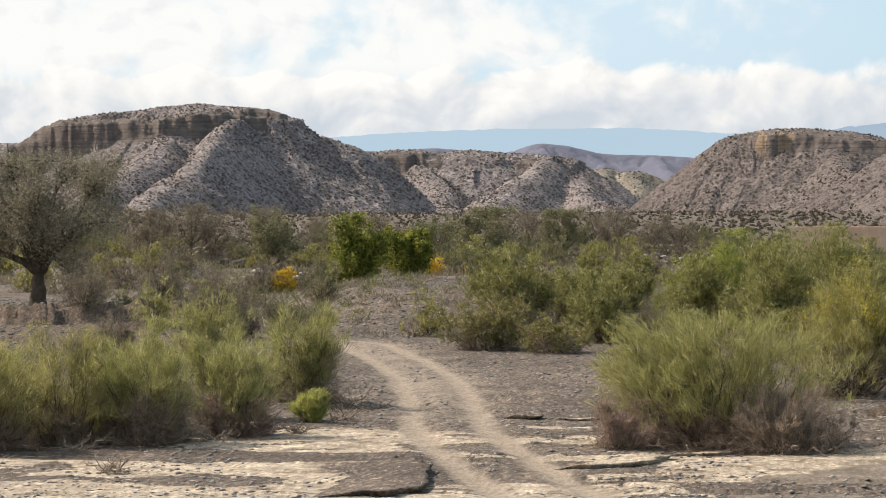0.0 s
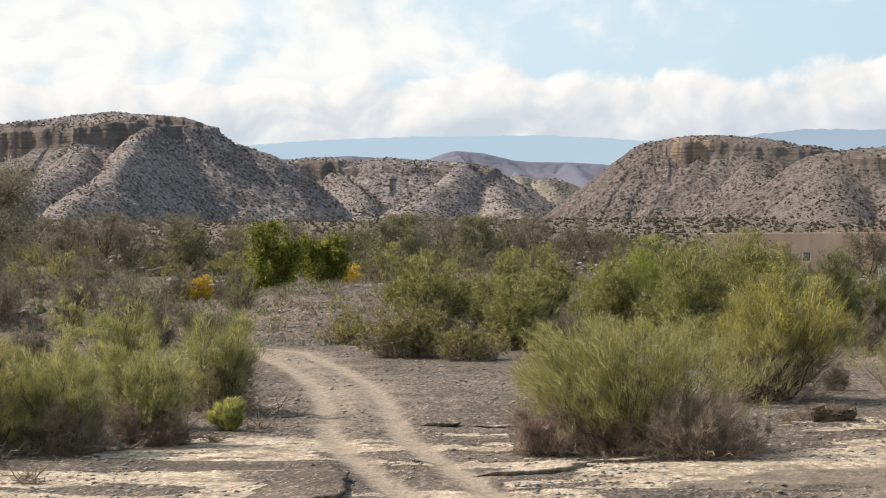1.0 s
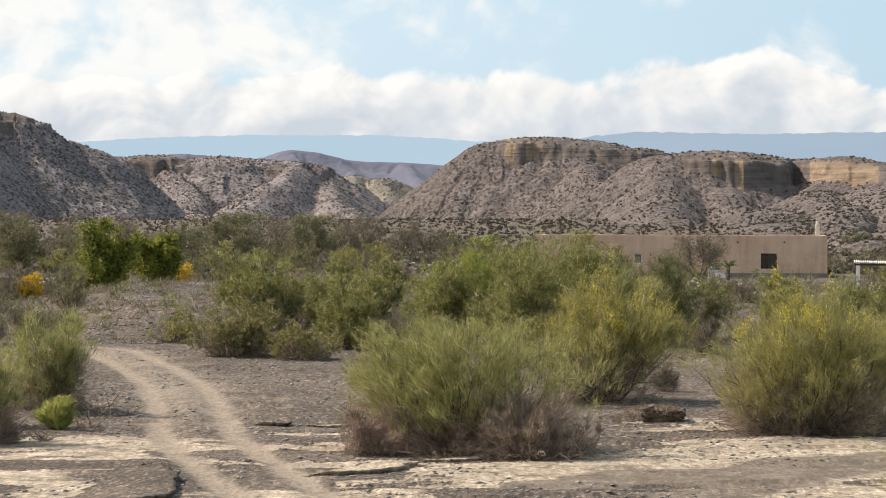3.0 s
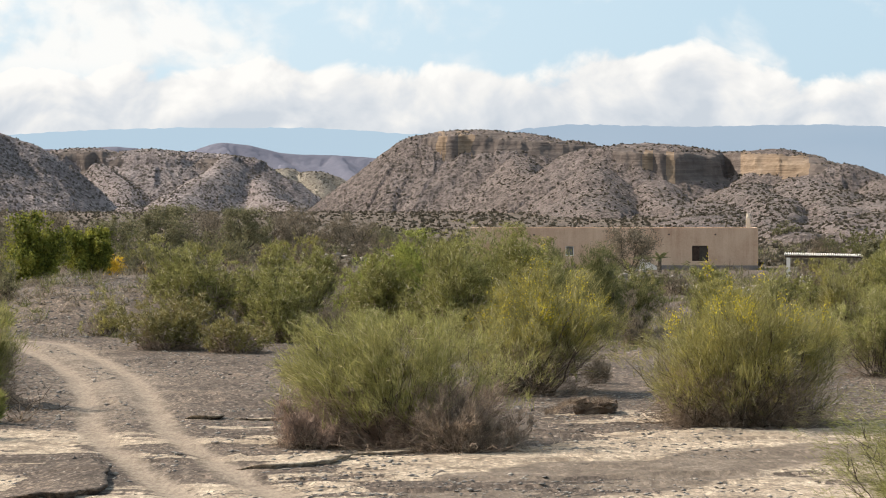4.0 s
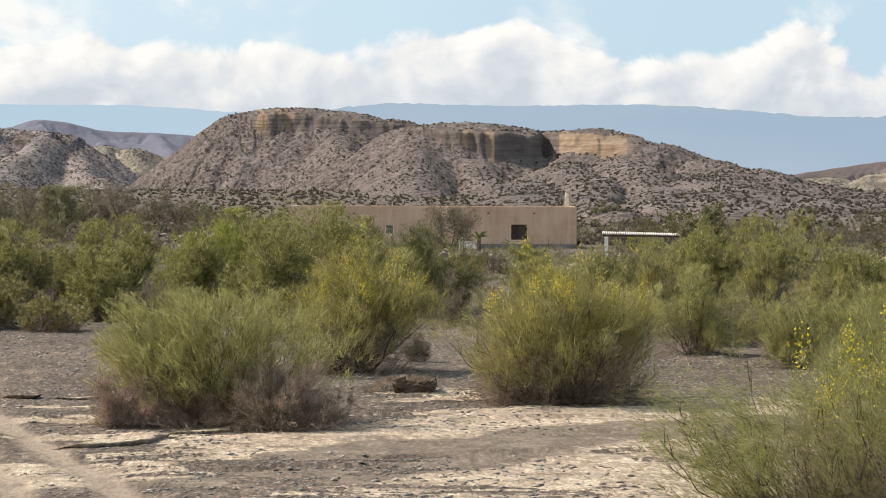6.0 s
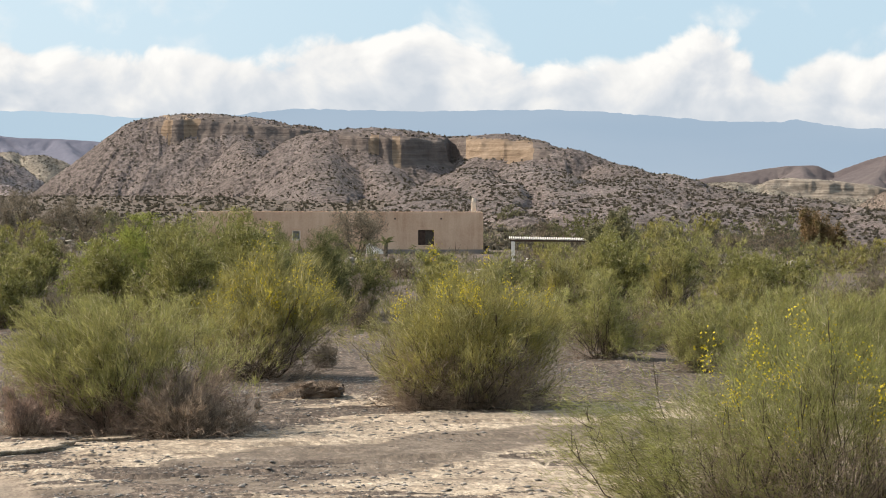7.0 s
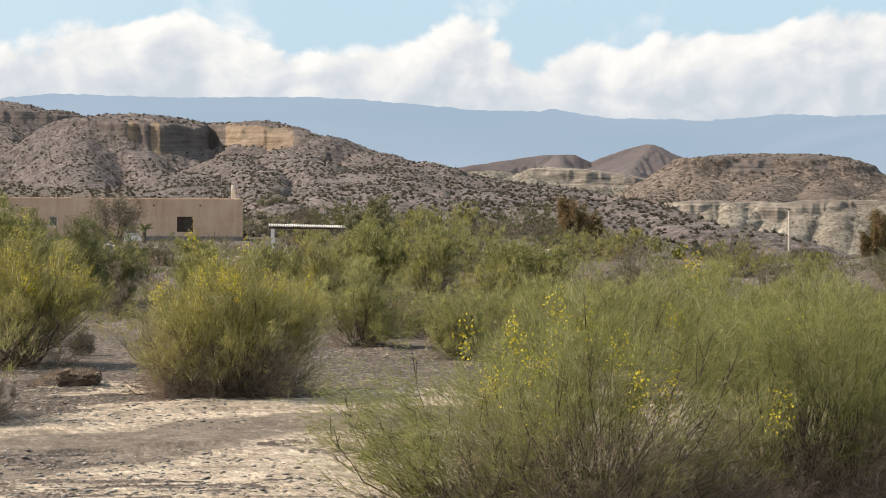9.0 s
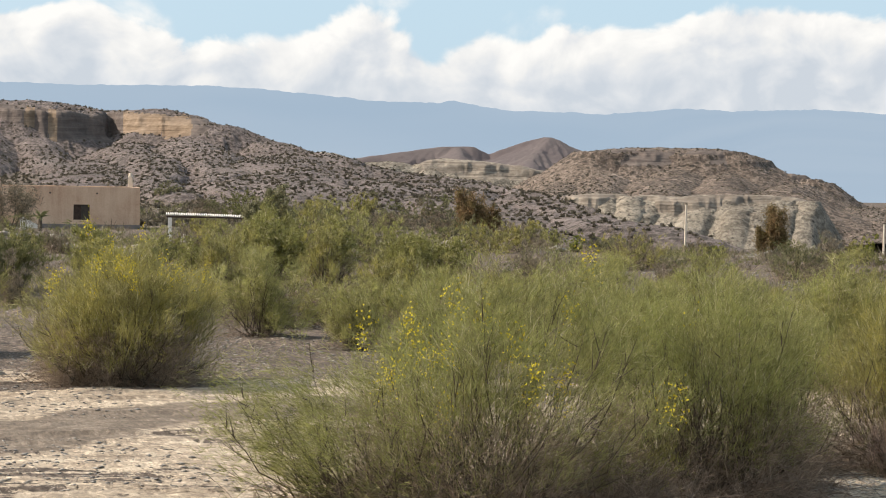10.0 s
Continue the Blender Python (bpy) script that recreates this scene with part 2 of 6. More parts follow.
    g.put(b.inputs["Base Color"], col)
    h = g.math("ADD", g.math("ADD", g.math("MULTIPLY", fine, 0.6), g.math("MULTIPLY", grit, 0.25)), g.math("MULTIPLY", f, 0.25))
    bump(g, b, h, 0.8, 0.055)
    return m


def slope_material(name, dark, mid, light, speck=0.40, pale=0.6):
    """Stony slopes: grey scree with paler outcrops, and low tufts too small to build as dark dots."""
    m, g, b, out = material(name, 0.95)
    pos = g.n("TexCoord").outputs["Object"]
    n1 = g.noise(pos, 0.035, 6, 0.62, 0.6)
    n2 = g.noise(pos, 0.45, 6, 0.78)
    n4 = g.noise(pos, 1.2, 4, 0.8)
    f = g.math("ADD", g.math("MULTIPLY", n1, 0.5), g.math("MULTIPLY", n2, 0.5))
    col = g.ramp(f, [(0.38, tuple(0.8 * q for q in dark)), (0.5, mid), (0.62, tuple(1.1 * q for q in light))])
    col = g.mix(g.step(n4, 0.52, 0.61, 0.0, 0.3 + 0.6 * pale), col, tuple(1.42 * q for q in light))
    col = g.mix(g.step(n4, 0.48, 0.41, 0.0, 0.6), col, tuple(0.6 * q for q in dark))
    outcrop = g.noise(pos, 0.10, 6, 0.75, 0.8)
    col = g.mix(g.step(outcrop, 0.58, 0.64, 0.0, pale), col, tuple(2.0 * q for q in light))
    for scale, reach in ((0.62, speck), (1.05, speck * 0.9)):
        cell = g.n("TexVoronoi", feature="F1", i_Scale=scale)
        g.put(cell.inputs["Vector"], pos)
        pick = g.n("SeparateColor")
        g.put(pick.inputs[0], cell.outputs["Color"])
        grow = g.step(pick.outputs[0], 0.15, 0.9, 0.3, 1.0)
        dot = g.step(cell.outputs["Distance"], g.math("MULTIPLY", grow, reach * 0.8), g.math("MULTIPLY", grow, reach * 1.25), 0.85, 0.0)
        col = g.mix(dot, col, (0.068, 0.06, 0.05))
    g.put(b.inputs["Base Color"], col)
    bump(g, b, g.math("ADD", n2, g.math("MULTIPLY", n4, 0.8)), 1.0, 0.8)
    return m


def cliff_material(name, a, c, e):
    m, g, b, out = material(name, 0.95)
    pos = g.n("TexCoord").outputs["Object"]
    beds = g.noise(g.scaled(pos, (0.06, 0.06, 1.1)), 1.0, 4, 0.6, 0.3)
    runs = g.noise(g.scaled(pos, (0.9, 0.35, 0.09)), 0.8, 5, 0.65, 0.4)
    spots = g.noise(pos, 0.35, 5, 0.7)
    f = g.math("ADD", g.math("ADD", g.math("MULTIPLY", beds, 0.48), g.math("MULTIPLY", runs, 0.12)), g.math("MULTIPLY", spots, 0.40))
    g.put(b.inputs["Base Color"], g.ramp(f, [(0.38, a), (0.5, c), (0.62, e)]))
    bump(g, b, f, 1.0, 1.2)
    return m


MAT["ground"] = ground_material()
# Grey scree leans to blue: some haze of the distance is mixed in.
MAT["slope"] = slope_material("scree_slope", (0.163, 0.139, 0.138), (0.234, 0.203, 0.198), (0.318, 0.279, 0.268), 0.40, 0.42)
MAT["slope_dry"] = slope_material("dry_shrub_slope", (0.119, 0.098, 0.091), (0.172, 0.144, 0.134), (0.228, 0.194, 0.18), 0.40, 0.26)
MAT["slope_pale"] = slope_material("pale_badland", (0.145, 0.126, 0.102), (0.237, 0.209, 0.168), (0.335, 0.30, 0.244), 0.2, 0.3)
MAT["slope_brown"] = slope_material("brown_slope", (0.118, 0.091, 0.074), (0.17, 0.135, 0.11), (0.24, 0.196, 0.162))
# Wall rock in two tones: dark for shaded faces, ochre for sunlit ones.
MAT["cliff"] = cliff_material("shaded_cliff_rock", (0.085, 0.070, 0.063), (0.125, 0.104, 0.093), (0.172, 0.145, 0.128))
MAT["cliff_sunlit_ochre"] = cliff_material("sunlit_ochre_cliff", (0.14, 0.10, 0.068), (0.215, 0.16, 0.112), (0.30, 0.232, 0.168))
MAT["cliff_white"] = cliff_material("pale_cliff", (0.115, 0.097, 0.08), (0.215, 0.186, 0.152), (0.35, 0.31, 0.255))
# The bluish one has the haze of distance painted into its colour.
MAT["hazed_far_hill"] = plain_material("hazed_far_hill", (0.125, 0.132, 0.175), (0.155, 0.16, 0.205), 0.02, 1.0, 0.4, 5.0)
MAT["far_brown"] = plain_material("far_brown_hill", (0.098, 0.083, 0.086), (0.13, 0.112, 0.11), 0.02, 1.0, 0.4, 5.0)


def haze_glow_material(name, a, c):
    """Blue far mountains: a backdrop that glows, with the haze of distance put into its colour."""
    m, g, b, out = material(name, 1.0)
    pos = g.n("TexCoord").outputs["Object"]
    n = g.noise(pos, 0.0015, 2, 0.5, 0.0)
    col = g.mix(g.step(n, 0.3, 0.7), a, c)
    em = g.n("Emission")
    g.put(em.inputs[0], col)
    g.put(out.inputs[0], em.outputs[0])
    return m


MAT["blue_far"] = haze_glow_material("blue_haze_glow", (0.352, 0.46, 0.552), (0.364, 0.47, 0.56))
MAT["blue_near"] = haze_glow_material("blue_mountain_glow", (0.285, 0.366, 0.458), (0.315, 0.39, 0.475))


def plaster_material():
    m, g, b, out = material("earth_plaster", 0.92)
    pos = g.n("TexCoord").outputs["Object"]
    blot = g.noise(pos, 0.5, 5, 0.62, 0.4)
    runs = g.noise(g.scaled(pos, (2.2, 2.2, 0.22)), 1.0, 5, 0.65)
    grain = g.noise(pos, 9.0, 4, 0.7)
    f = g.math("ADD", g.math("ADD", g.math("MULTIPLY", blot, 0.45), g.math("MULTIPLY", runs, 0.3)), g.math("MULTIPLY", grain, 0.25))
    g.put(b.inputs["Base Color"], g.ramp(f, [(0.36, (0.41, 0.27, 0.185)), (0.48, (0.53, 0.38, 0.275)), (0.6, (0.62, 0.47, 0.35))]))
    bump(g, b, f, 0.4, 0.04)
    return m


MAT["plaster"] = plaster_material()
MAT["plinth"] = plain_material("grey_plinth", (0.16, 0.145, 0.14), (0.24, 0.22, 0.21), 2.0)
MAT["dark_wood"] = plain_material("dark_wood", (0.035, 0.025, 0.02), (0.08, 0.055, 0.045), 5.0)
MAT["white_paint"] = plain_material("white_paint", (0.68, 0.66, 0.62), (0.82, 0.80, 0.76), 3.0)
MAT["pole_wood"] = plain_material("pale_pole", (0.55, 0.48, 0.39), (0.70, 0.63, 0.53), 3.0)
MAT["pane"] = plain_material("window_pane", (0.10, 0.11, 0.13), (0.16, 0.17, 0.19), 1.5, 0.12, 0.02, 0.01)
MAT["inside"] = plain_material("dim_inside", (0.05, 0.045, 0.04), (0.09, 0.08, 0.07), 2.0)


# ---------------------------------------------------------------- mesh tools
def mesh_object(name, verts, faces, mats, parent=None, label="", slots=None, smooth=False, attrs=None):
    """faces: an array of triangles or of quads."""
    verts, faces = np.asarray(verts, np.float32), np.asarray(faces, np.int32)
    me = bpy.data.meshes.new(name)
    k = faces.shape[1]
    me.vertices.add(len(verts))
    me.vertices.foreach_set("co", verts.ravel())
    me.loops.add(faces.size)
    me.loops.foreach_set("vertex_index", faces.ravel())
    me.polygons.add(len(faces))
    me.polygons.foreach_set("loop_start", np.arange(0, faces.size, k, dtype=np.int32))
    for m in mats if isinstance(mats, (list, tuple)) else (mats,):
        me.materials.append(m)
    if slots is not None:
        me.polygons.foreach_set("material_index", np.asarray(slots, np.int32))
    if smooth:
        me.polygons.foreach_set("use_smooth", np.ones(len(faces), bool))
    for key, values in (attrs or {}).items():
        me.attributes.new(key, "FLOAT", "POINT").data.foreach_set("value", np.asarray(values, np.float32))
    me.update(calc_edges=True)
    me.validate()
    ob = new(name, me)
    if parent is not None:
        ob.parent = parent
    if label:
        ob["label"] = label
    return ob


def part(name, bm, mat, parent, label=""):
    me = bpy.data.meshes.new(name)
    bm.to_mesh(me)
    bm.free()
    me.materials.append(mat)
    ob = new(name, me)
    ob.parent = parent
    if label:
        ob["label"] = label
    return ob


def empty(name, x, y, z, turn=0.0):
    ob = new(name)
    ob.matrix_basis = pose(x, y, z, 0, 0, turn)
    ob.empty_display_size = 0.2
    return ob


def box(x0, x1, y0, y1, z0, z1, bevel=0.0):
    bm = bmesh.new()
    bmesh.ops.create_cube(bm, size=1.0)
    for v in bm.verts:
        v.co = ((x0, x1)[v.co.x > 0], (y0, y1)[v.co.y > 0], (z0, z1)[v.co.z > 0])
    if bevel:
        bmesh.ops.bevel(bm, geom=bm.edges[:], offset=bevel, segments=2, affect="EDGES")
    return bm


def joined(chunks):
    vs, fs, n = [], [], 0
    for v, f in chunks:
        vs.append(v)
        fs.append(f + n)
        n += len(v)
    return np.concatenate(vs), np.concatenate(fs)


def unit(v):
    return v / (np.linalg.norm(v, axis=-1, keepdims=True) + 1e-9)


def rods(p, way, length, width, sag, rng):
    """Thin tapering blades from points p: each bends by sag (metres, a vector) towards its tip."""
    n = len(p)
    side = unit(np.cross(way, rng.normal(size=(n, 3))))
    length, width = np.broadcast_to(length, n)[:, None], np.broadcast_to(width, n)[:, None]
    mid, tip = p + way * length * 0.5 + sag * 0.25, p + way * length + sag
    v = np.stack([p - side * width / 2, p + side * width / 2, mid - side * width * 0.42, mid + side * width * 0.42, tip], 1)
    f = np.array([[0, 1, 3], [0, 3, 2], [2, 3, 4]])
    return v.reshape(-1, 3), (np.arange(n)[:, None, None] * 5 + f).reshape(-1, 3)


def blades(p, way, length, width, rng):
    """Stiff pointed leaves and twigs that stay small in view: one triangle each."""
    n = len(p)
    side = unit(np.cross(way, rng.normal(size=(n, 3))))
    length, width = np.broadcast_to(length, n)[:, None], np.broadcast_to(width, n)[:, None]
    v = np.stack([p - side * width / 2, p + side * width / 2, p + way * length], 1)
    return v.reshape(-1, 3), np.arange(n * 3).reshape(-1, 3)


def tubes(paths, radii, sides=5):
    """Tapering tubes along paths (n, k, 3) with radii (n, k)."""
    n, k, _ = paths.shape
    tan = unit(np.gradient(paths, axis=1))
    ref = np.where(np.abs(tan[..., 2:3]) < 0.9, [0.0, 0.0, 1.0], [1.0, 0.0, 0.0])
    a = unit(np.cross(tan, ref))
    b = np.cross(tan, a)
    ang = np.arange(sides) / sides * 2 * np.pi
    ring = a[:, :, None] * np.cos(ang)[:, None] + b[:, :, None] * np.sin(ang)[:, None]
    v = paths[:, :, None] + ring * radii[:, :, None, None]
    i = np.arange(sides)
    j = (i + 1) % sides
    quad = []
    for s in range(k - 1):
        quad.append(np.stack([s * sides + i, s * sides + j, (s + 1) * sides + j, (s + 1) * sides + i], 1))
    quad = np.concatenate(quad)
    tri = np.concatenate([quad[:, [0, 1, 2]], quad[:, [0, 2, 3]]])
    return v.reshape(-1, 3), (np.arange(n)[:, None, None] * (k * sides) + tri).reshape(-1, 3)


def lattice(ix, iy, seed):
    h = (ix.astype(np.int64) * 374761393 + iy.astype(np.int64) * 668265263 + seed * 1274126177) & 0x7FFFFFFF
    h = ((h ^ (h >> 13)) * 1103515245) & 0x7FFFFFFF
    return ((h ^ (h >> 16)) & 0xFFFF) / 65535.0


def value_noise(x, y, seed=0):
    x, y = np.asarray(x, float), np.asarray(y, float)
    ix, iy = np.floor(x).astype(int), np.floor(y).astype(int)
    fx, fy = x - ix, y - iy
    fx, fy = fx * fx * (3 - 2 * fx), fy * fy * (3 - 2 * fy)
    a, b = lattice(ix, iy, seed), lattice(ix + 1, iy, seed)
    c, d = lattice(ix, iy + 1, seed), lattice(ix + 1, iy + 1, seed)
    return (a * (1 - fx) + b * fx) * (1 - fy) + (c * (1 - fx) + d * fx) * fy


def fbm(x, y, seed=0, octaves=4, gain=0.5):
    total, amp, norm = 0.0, 1.0, 0.0
    for o in range(octaves):
        total = total + amp * value_noise(np.asarray(x) * 2 ** o, np.asarray(y) * 2 ** o, seed + o * 17)
        norm, amp = norm + amp, amp * gain
    return total / norm


def smooth(v, lo, hi):
    t = np.clip((np.asarray(v, float) - lo) / (hi - lo), 0, 1)
    return t * t * (3 - 2 * t)


# ---------------------------------------------------------------- ground
ROAD = np.array([(-3.0, 36.0), (-3.6, 39.8), (-4.7, 43.3), (-6.1, 48.3), (-7.0, 52.0), (-7.5, 54.8), (-8.6, 61.5), (-10.0, 68.8),
                 (-12.0, 76.5), (-14.3, 83.8), (-18.5, 90.0), (-26.0, 96.0)])


def road_offset(x, y):
    """Signed distance from the middle of the track."""
    best = np.full(np.shape(x), 1e9)
    sign = np.ones(np.shape(x))
    for (ax, ay), (bx, by) in zip(ROAD[:-1], ROAD[1:]):
        dx, dy = bx - ax, by - ay
        t = np.clip(((x - ax) * dx + (y - ay) * dy) / (dx * dx + dy * dy), 0, 1)
        px, py = x - ax - t * dx, y - ay - t * dy
        d = np.hypot(px, py)
        near = d < best
        best = np.where(near, d, best)
        sign = np.where(near, np.sign(px * dy - py * dx), sign)
    return best * sign


def ruts(x, y):
    off = np.abs(road_offset(x, y))
    return np.exp(-((off - 0.76) / 0.36) ** 2)


SCARPS = [(0.06, [(-4.4, 46.1), (-4.0, 47.1)]),
          (0.08, [(-9.5, 56.4), (-8.8, 56.0), (-8.4, 56.6)]), (0.10, [(-4.6, 60.5), (-3.6, 60.1), (-2.6, 60.4)]), (0.07, [(0.6, 56.6), (2.2, 57.2), (3.4, 57.0)]),
          (0.05, [(2.6, 42.6), (4.0, 43.4), (5.4, 43.4)]), (0.05, [(-1.2, 41.0), (0.2, 41.6), (1.6, 41.6)]), (0.05, [(3.0, 49.6), (5.0, 50.2), (7.4, 50.4)]), (0.05, [(0.5, 45.4), (2.0, 46.2), (3.2, 46.4)]),
          (0.55, [(-20.6, 70.5), (-19.4, 70.0), (-18.2, 70.6), (-17.4, 72.4)]), (0.4, [(-19.8, 66.5), (-18.6, 66.0), (-17.6, 66.8)]), (0.7, [(-27.5, 80), (-24.5, 79), (-21.5, 80.5), (-19.5, 83)]), (0.5, [(-26.5, 85), (-24, 84.2), (-22.4, 85.5)])]
WASH = [(-2.4, 38.2), (-0.4, 39.6), (1.2, 41.6), (3.0, 44.4), (5.1, 46.4), (7.2, 47.6), (10.0, 48.8)]


def along(x, y, line):
    """Distance from a broken line, with its sign (positive beyond it), and how far along it one is."""
    best, side, run = np.full(np.shape(x), 1e9), np.zeros(np.shape(x)), np.zeros(np.shape(x))
    for k, ((ax, ay), (bx, by)) in enumerate(zip(line[:-1], line[1:])):
        dx, dy = bx - ax, by - ay
        t = np.clip(((x - ax) * dx + (y - ay) * dy) / (dx * dx + dy * dy), 0, 1)
        px, py = x - ax - t * dx, y - ay - t * dy
        d = np.hypot(px, py)
        near = d < best
        best, side, run = np.where(near, d, best), np.where(near, np.sign(dx * py - dy * px), side), np.where(near, (k + t) / (len(line) - 1), run)
    return best * side, run


def ground_z(x, y, fine=True):
    x, y = np.asarray(x, float), np.asarray(y, float)
    r, az = np.hypot(x, y), np.degrees(np.arctan2(x, y))
    z = 3.0 * smooth(y, 20.0, 7.0)                                        # the bank on which one stands
    z = z - 0.0305 * np.clip(r - 150, 0, 290) * smooth(az, 13.0, 16.5) * smooth(y, 0, 30)   # falls towards the river
    z = z + 3.6 * smooth(r, 240, 620) * smooth(az, 15.0, 11.0) * smooth(y, 0, 100)            # the plain rises to the hills
    z = z + 0.95 * smooth(az, -12.9, -13.7) * smooth(r, 74, 84) * smooth(y, 0, 40)          # bank under the old tree
    z = z + 0.25 * (fbm(x / 14, y / 14, 5, 3) - 0.5) * smooth(r, 60, 90)
    berm = np.exp(-(((az + 8.2) / 2.3) ** 4)) * smooth(r, 90, 106) * smooth(r, 150, 118)
    z = z + 1.45 * berm * (0.85 + 0.3 * fbm(x / 3, y / 3, 8, 3))
    if fine:
        near = smooth(r, 110, 60)
        z = z + near * 0.06 * (fbm(x * 1.3, y * 0.8, 11, 5, 0.6) - 0.5)
        # thin crusts that broke away in steps
        steps = fbm(x / 6.5, y / 2.6, 21, 4) * 5
        frac = steps - np.floor(steps)
        z = z + 0.05 * (np.floor(steps) + smooth(frac, 0.95, 1.0) - 2.5) * smooth(r, 60, 54) * (0.4 + 0.6 * smooth(x, -8, -3)) * 0.8
        for h, line in SCARPS:
            d, run = along(x, y, line)
            d = d + 0.35 * (fbm(x * 2.2, y * 1.4, 23, 3) - 0.5)
            z = z + h * smooth(d, -0.05, 0.04) * np.exp(-np.maximum(d, 0) / 0.9) * smooth(run, 0.0, 0.08) * smooth(run, 1.0, 0.85)
        z = z - 0.06 * ruts(x, y) * smooth(r, 100, 80)
        rough = smooth(fbm(x / 3.0, y / 5.0, 41, 3), 0.5, 0.65) * smooth(r, 54, 60) * smooth(r, 130, 70)
        z = z + 0.10 * rough * (fbm(x * 2.6, y * 0.9, 43, 4, 0.65) - 0.4) * 2.2 * (1 - ruts(x, y))
    return z


def gz(x, y):
    return float(ground_z(np.array([x]), np.array([y]), True)[0])


def build_ground():
    az = np.concatenate([np.arange(-180, -24, 6.0), np.arange(-24, -18.5, 0.5), np.arange(-18.5, 24.6, 0.08), np.arange(25, 30, 0.5), np.arange(30, 180.1, 6.0)])
    rad = [0.0, 0.5, 3, 6, 10, 14, 18, 22, 26, 30]
    while rad[-1] < 4800:
        r = rad[-1]
        rad.append(r + (0.0028 * r if r < 62 else 0.005 * r if r < 130 else 0.03 * r if r < 500 else 0.15 * r))
    rad = np.array(rad)
    a, r = np.meshgrid(np.radians(az), rad, indexing="ij")
    x, y = r * np.sin(a), r * np.cos(a)
    z = ground_z(x, y)
    na, nr = a.shape
    i, j = np.meshgrid(np.arange(na - 1), np.arange(nr - 1), indexing="ij")
    k = (i * nr + j).ravel()
    quads = np.stack([k, k + 1, k + nr + 1, k + nr], 1)
    # silt lies in the wash, gravel on the track's far side and on the broken crust
    silt = 0.62 * smooth(r, 58, 50) + 0.30 * smooth(r, 66, 52) * smooth(x, 1.0, 4.0) + 0.22 * smooth(x, -4.0, 3.0) * smooth(r, 60, 50)
    silt = silt - 0.55 * smooth(fbm(x / 5, y / 2.2, 51, 3), 0.50, 0.57) + 0.2 * smooth(fbm(x / 4, y / 2.0, 52, 3), 0.5, 0.56)
    silt = silt + 0.28 * smooth(x, -8.5, -10.5) * smooth(r, 52, 46)
    silt = silt * smooth(r, 90, 60) - 0.05 * smooth(x, -0.5, -3.0)
    rut = ruts(x, y) * smooth(r, 110, 85) * 0.8
    d, _ = along(x, y, WASH)
    wash = smooth(np.abs(d) + 2.2 * (fbm(x / 3, y / 2, 57, 4) - 0.5), 2.0, 1.1) * 1.0 + 0.35 * smooth(fbm(x / 5, y / 1.6, 58, 3), 0.52, 0.62)
    deg = np.degrees(a)
    earth = 0.8 * smooth(deg, -12.0, -13.2) * smooth(r, 70, 76) * smooth(r, 104, 92) + 0.7 * smooth(deg, 11.5, 13.5) * smooth(r, 100, 112) * smooth(r, 200, 150)
    silt = silt + 0.2 * np.exp(-((x - 14.4) / 1.6) ** 2 - ((y - 36.0) / 1.8) ** 2)
    bed = np.exp(-(road_offset(x, y) / 1.7) ** 2) * 0.5 * smooth(r, 48, 60) * smooth(r, 110, 85)
    ob = mesh_object("ground", np.stack([x, y, z], -1).reshape(-1, 3), quads, MAT["ground"], smooth=True,
                     attrs={"silt": silt.ravel(), "rut": np.maximum(rut, bed).ravel(), "wash": wash.ravel(), "earth": earth.ravel()})
    tagged(ob, "dry riverbed of pale cracked silt and grey gravel with wheel tracks", "ground", kind="structure")


build_ground()


def crust_plate(cx, cy, rx, ry, h, seed, silt, turn=0.0, face=-90.0, label="broken plate of hard dried crust on the riverbed"):
    """A ragged slab whose edge stands up and overhangs towards face (degrees in its own axes); the rest sinks into the ground."""
    n, rings = 190, 16
    a = np.arange(n) / n * 2 * np.pi
    ragged = 1 + 0.45 * (fbm(np.cos(a) * 1.6 + 5, np.sin(a) * 1.6 + 5, seed, 3) - 0.5) + 0.20 * (fbm(a * 7, a * 0, seed + 1, 4, 0.65) - 0.5)
    c, q = math.cos(radians(turn)), math.sin(radians(turn))
    k = np.linspace(0, 1, rings)[:, None] ** 0.8
    ex, ey = rx * np.cos(a) * ragged, ry * np.sin(a) * ragged
    lx, ly = k * ex, k * ey
    x, y = cx + lx * c - ly * q, cy + lx * q + ly * c
    z = ground_z(x, y)
    toward = lx / rx * math.cos(radians(face)) + ly / ry * math.sin(radians(face))
    lift = h * smooth(toward, -0.1, 0.7) * (0.75 + 0.5 * fbm(x * 0.8, y * 0.8, seed + 2, 3)) - 0.014
    top = np.stack([x, y, z + lift + 0.02 * (fbm(x * 5, y * 1.2, seed + 3, 3) - 0.5)], -1)
    lip = top[-1] - [0, 0, 0.018]
    lip[:, 2] = np.maximum(lip[:, 2], z[-1] - 0.05)
    deep = 0.22 / np.hypot(ex, ey)
    under = np.stack([x[-1] + (cx - x[-1]) * deep, y[-1] + (cy - y[-1]) * deep, z[-1] - 0.08], -1)
    v = np.concatenate([top.reshape(-1, 3), lip, under])
    i = np.arange(n)
    j = (i + 1) % n
    quads = np.concatenate([np.stack([r * n + i, r * n + n + i, r * n + n + j, r * n + j], 1) for r in range(rings + 1)])
    ob = mesh_object("crust_plate", v, quads, MAT["ground"], smooth=False, attrs={"silt": np.full(len(v), silt), "rut": np.zeros(len(v))})
    tagged(ob, label, "crust plate", "crust plates", kind="structure")


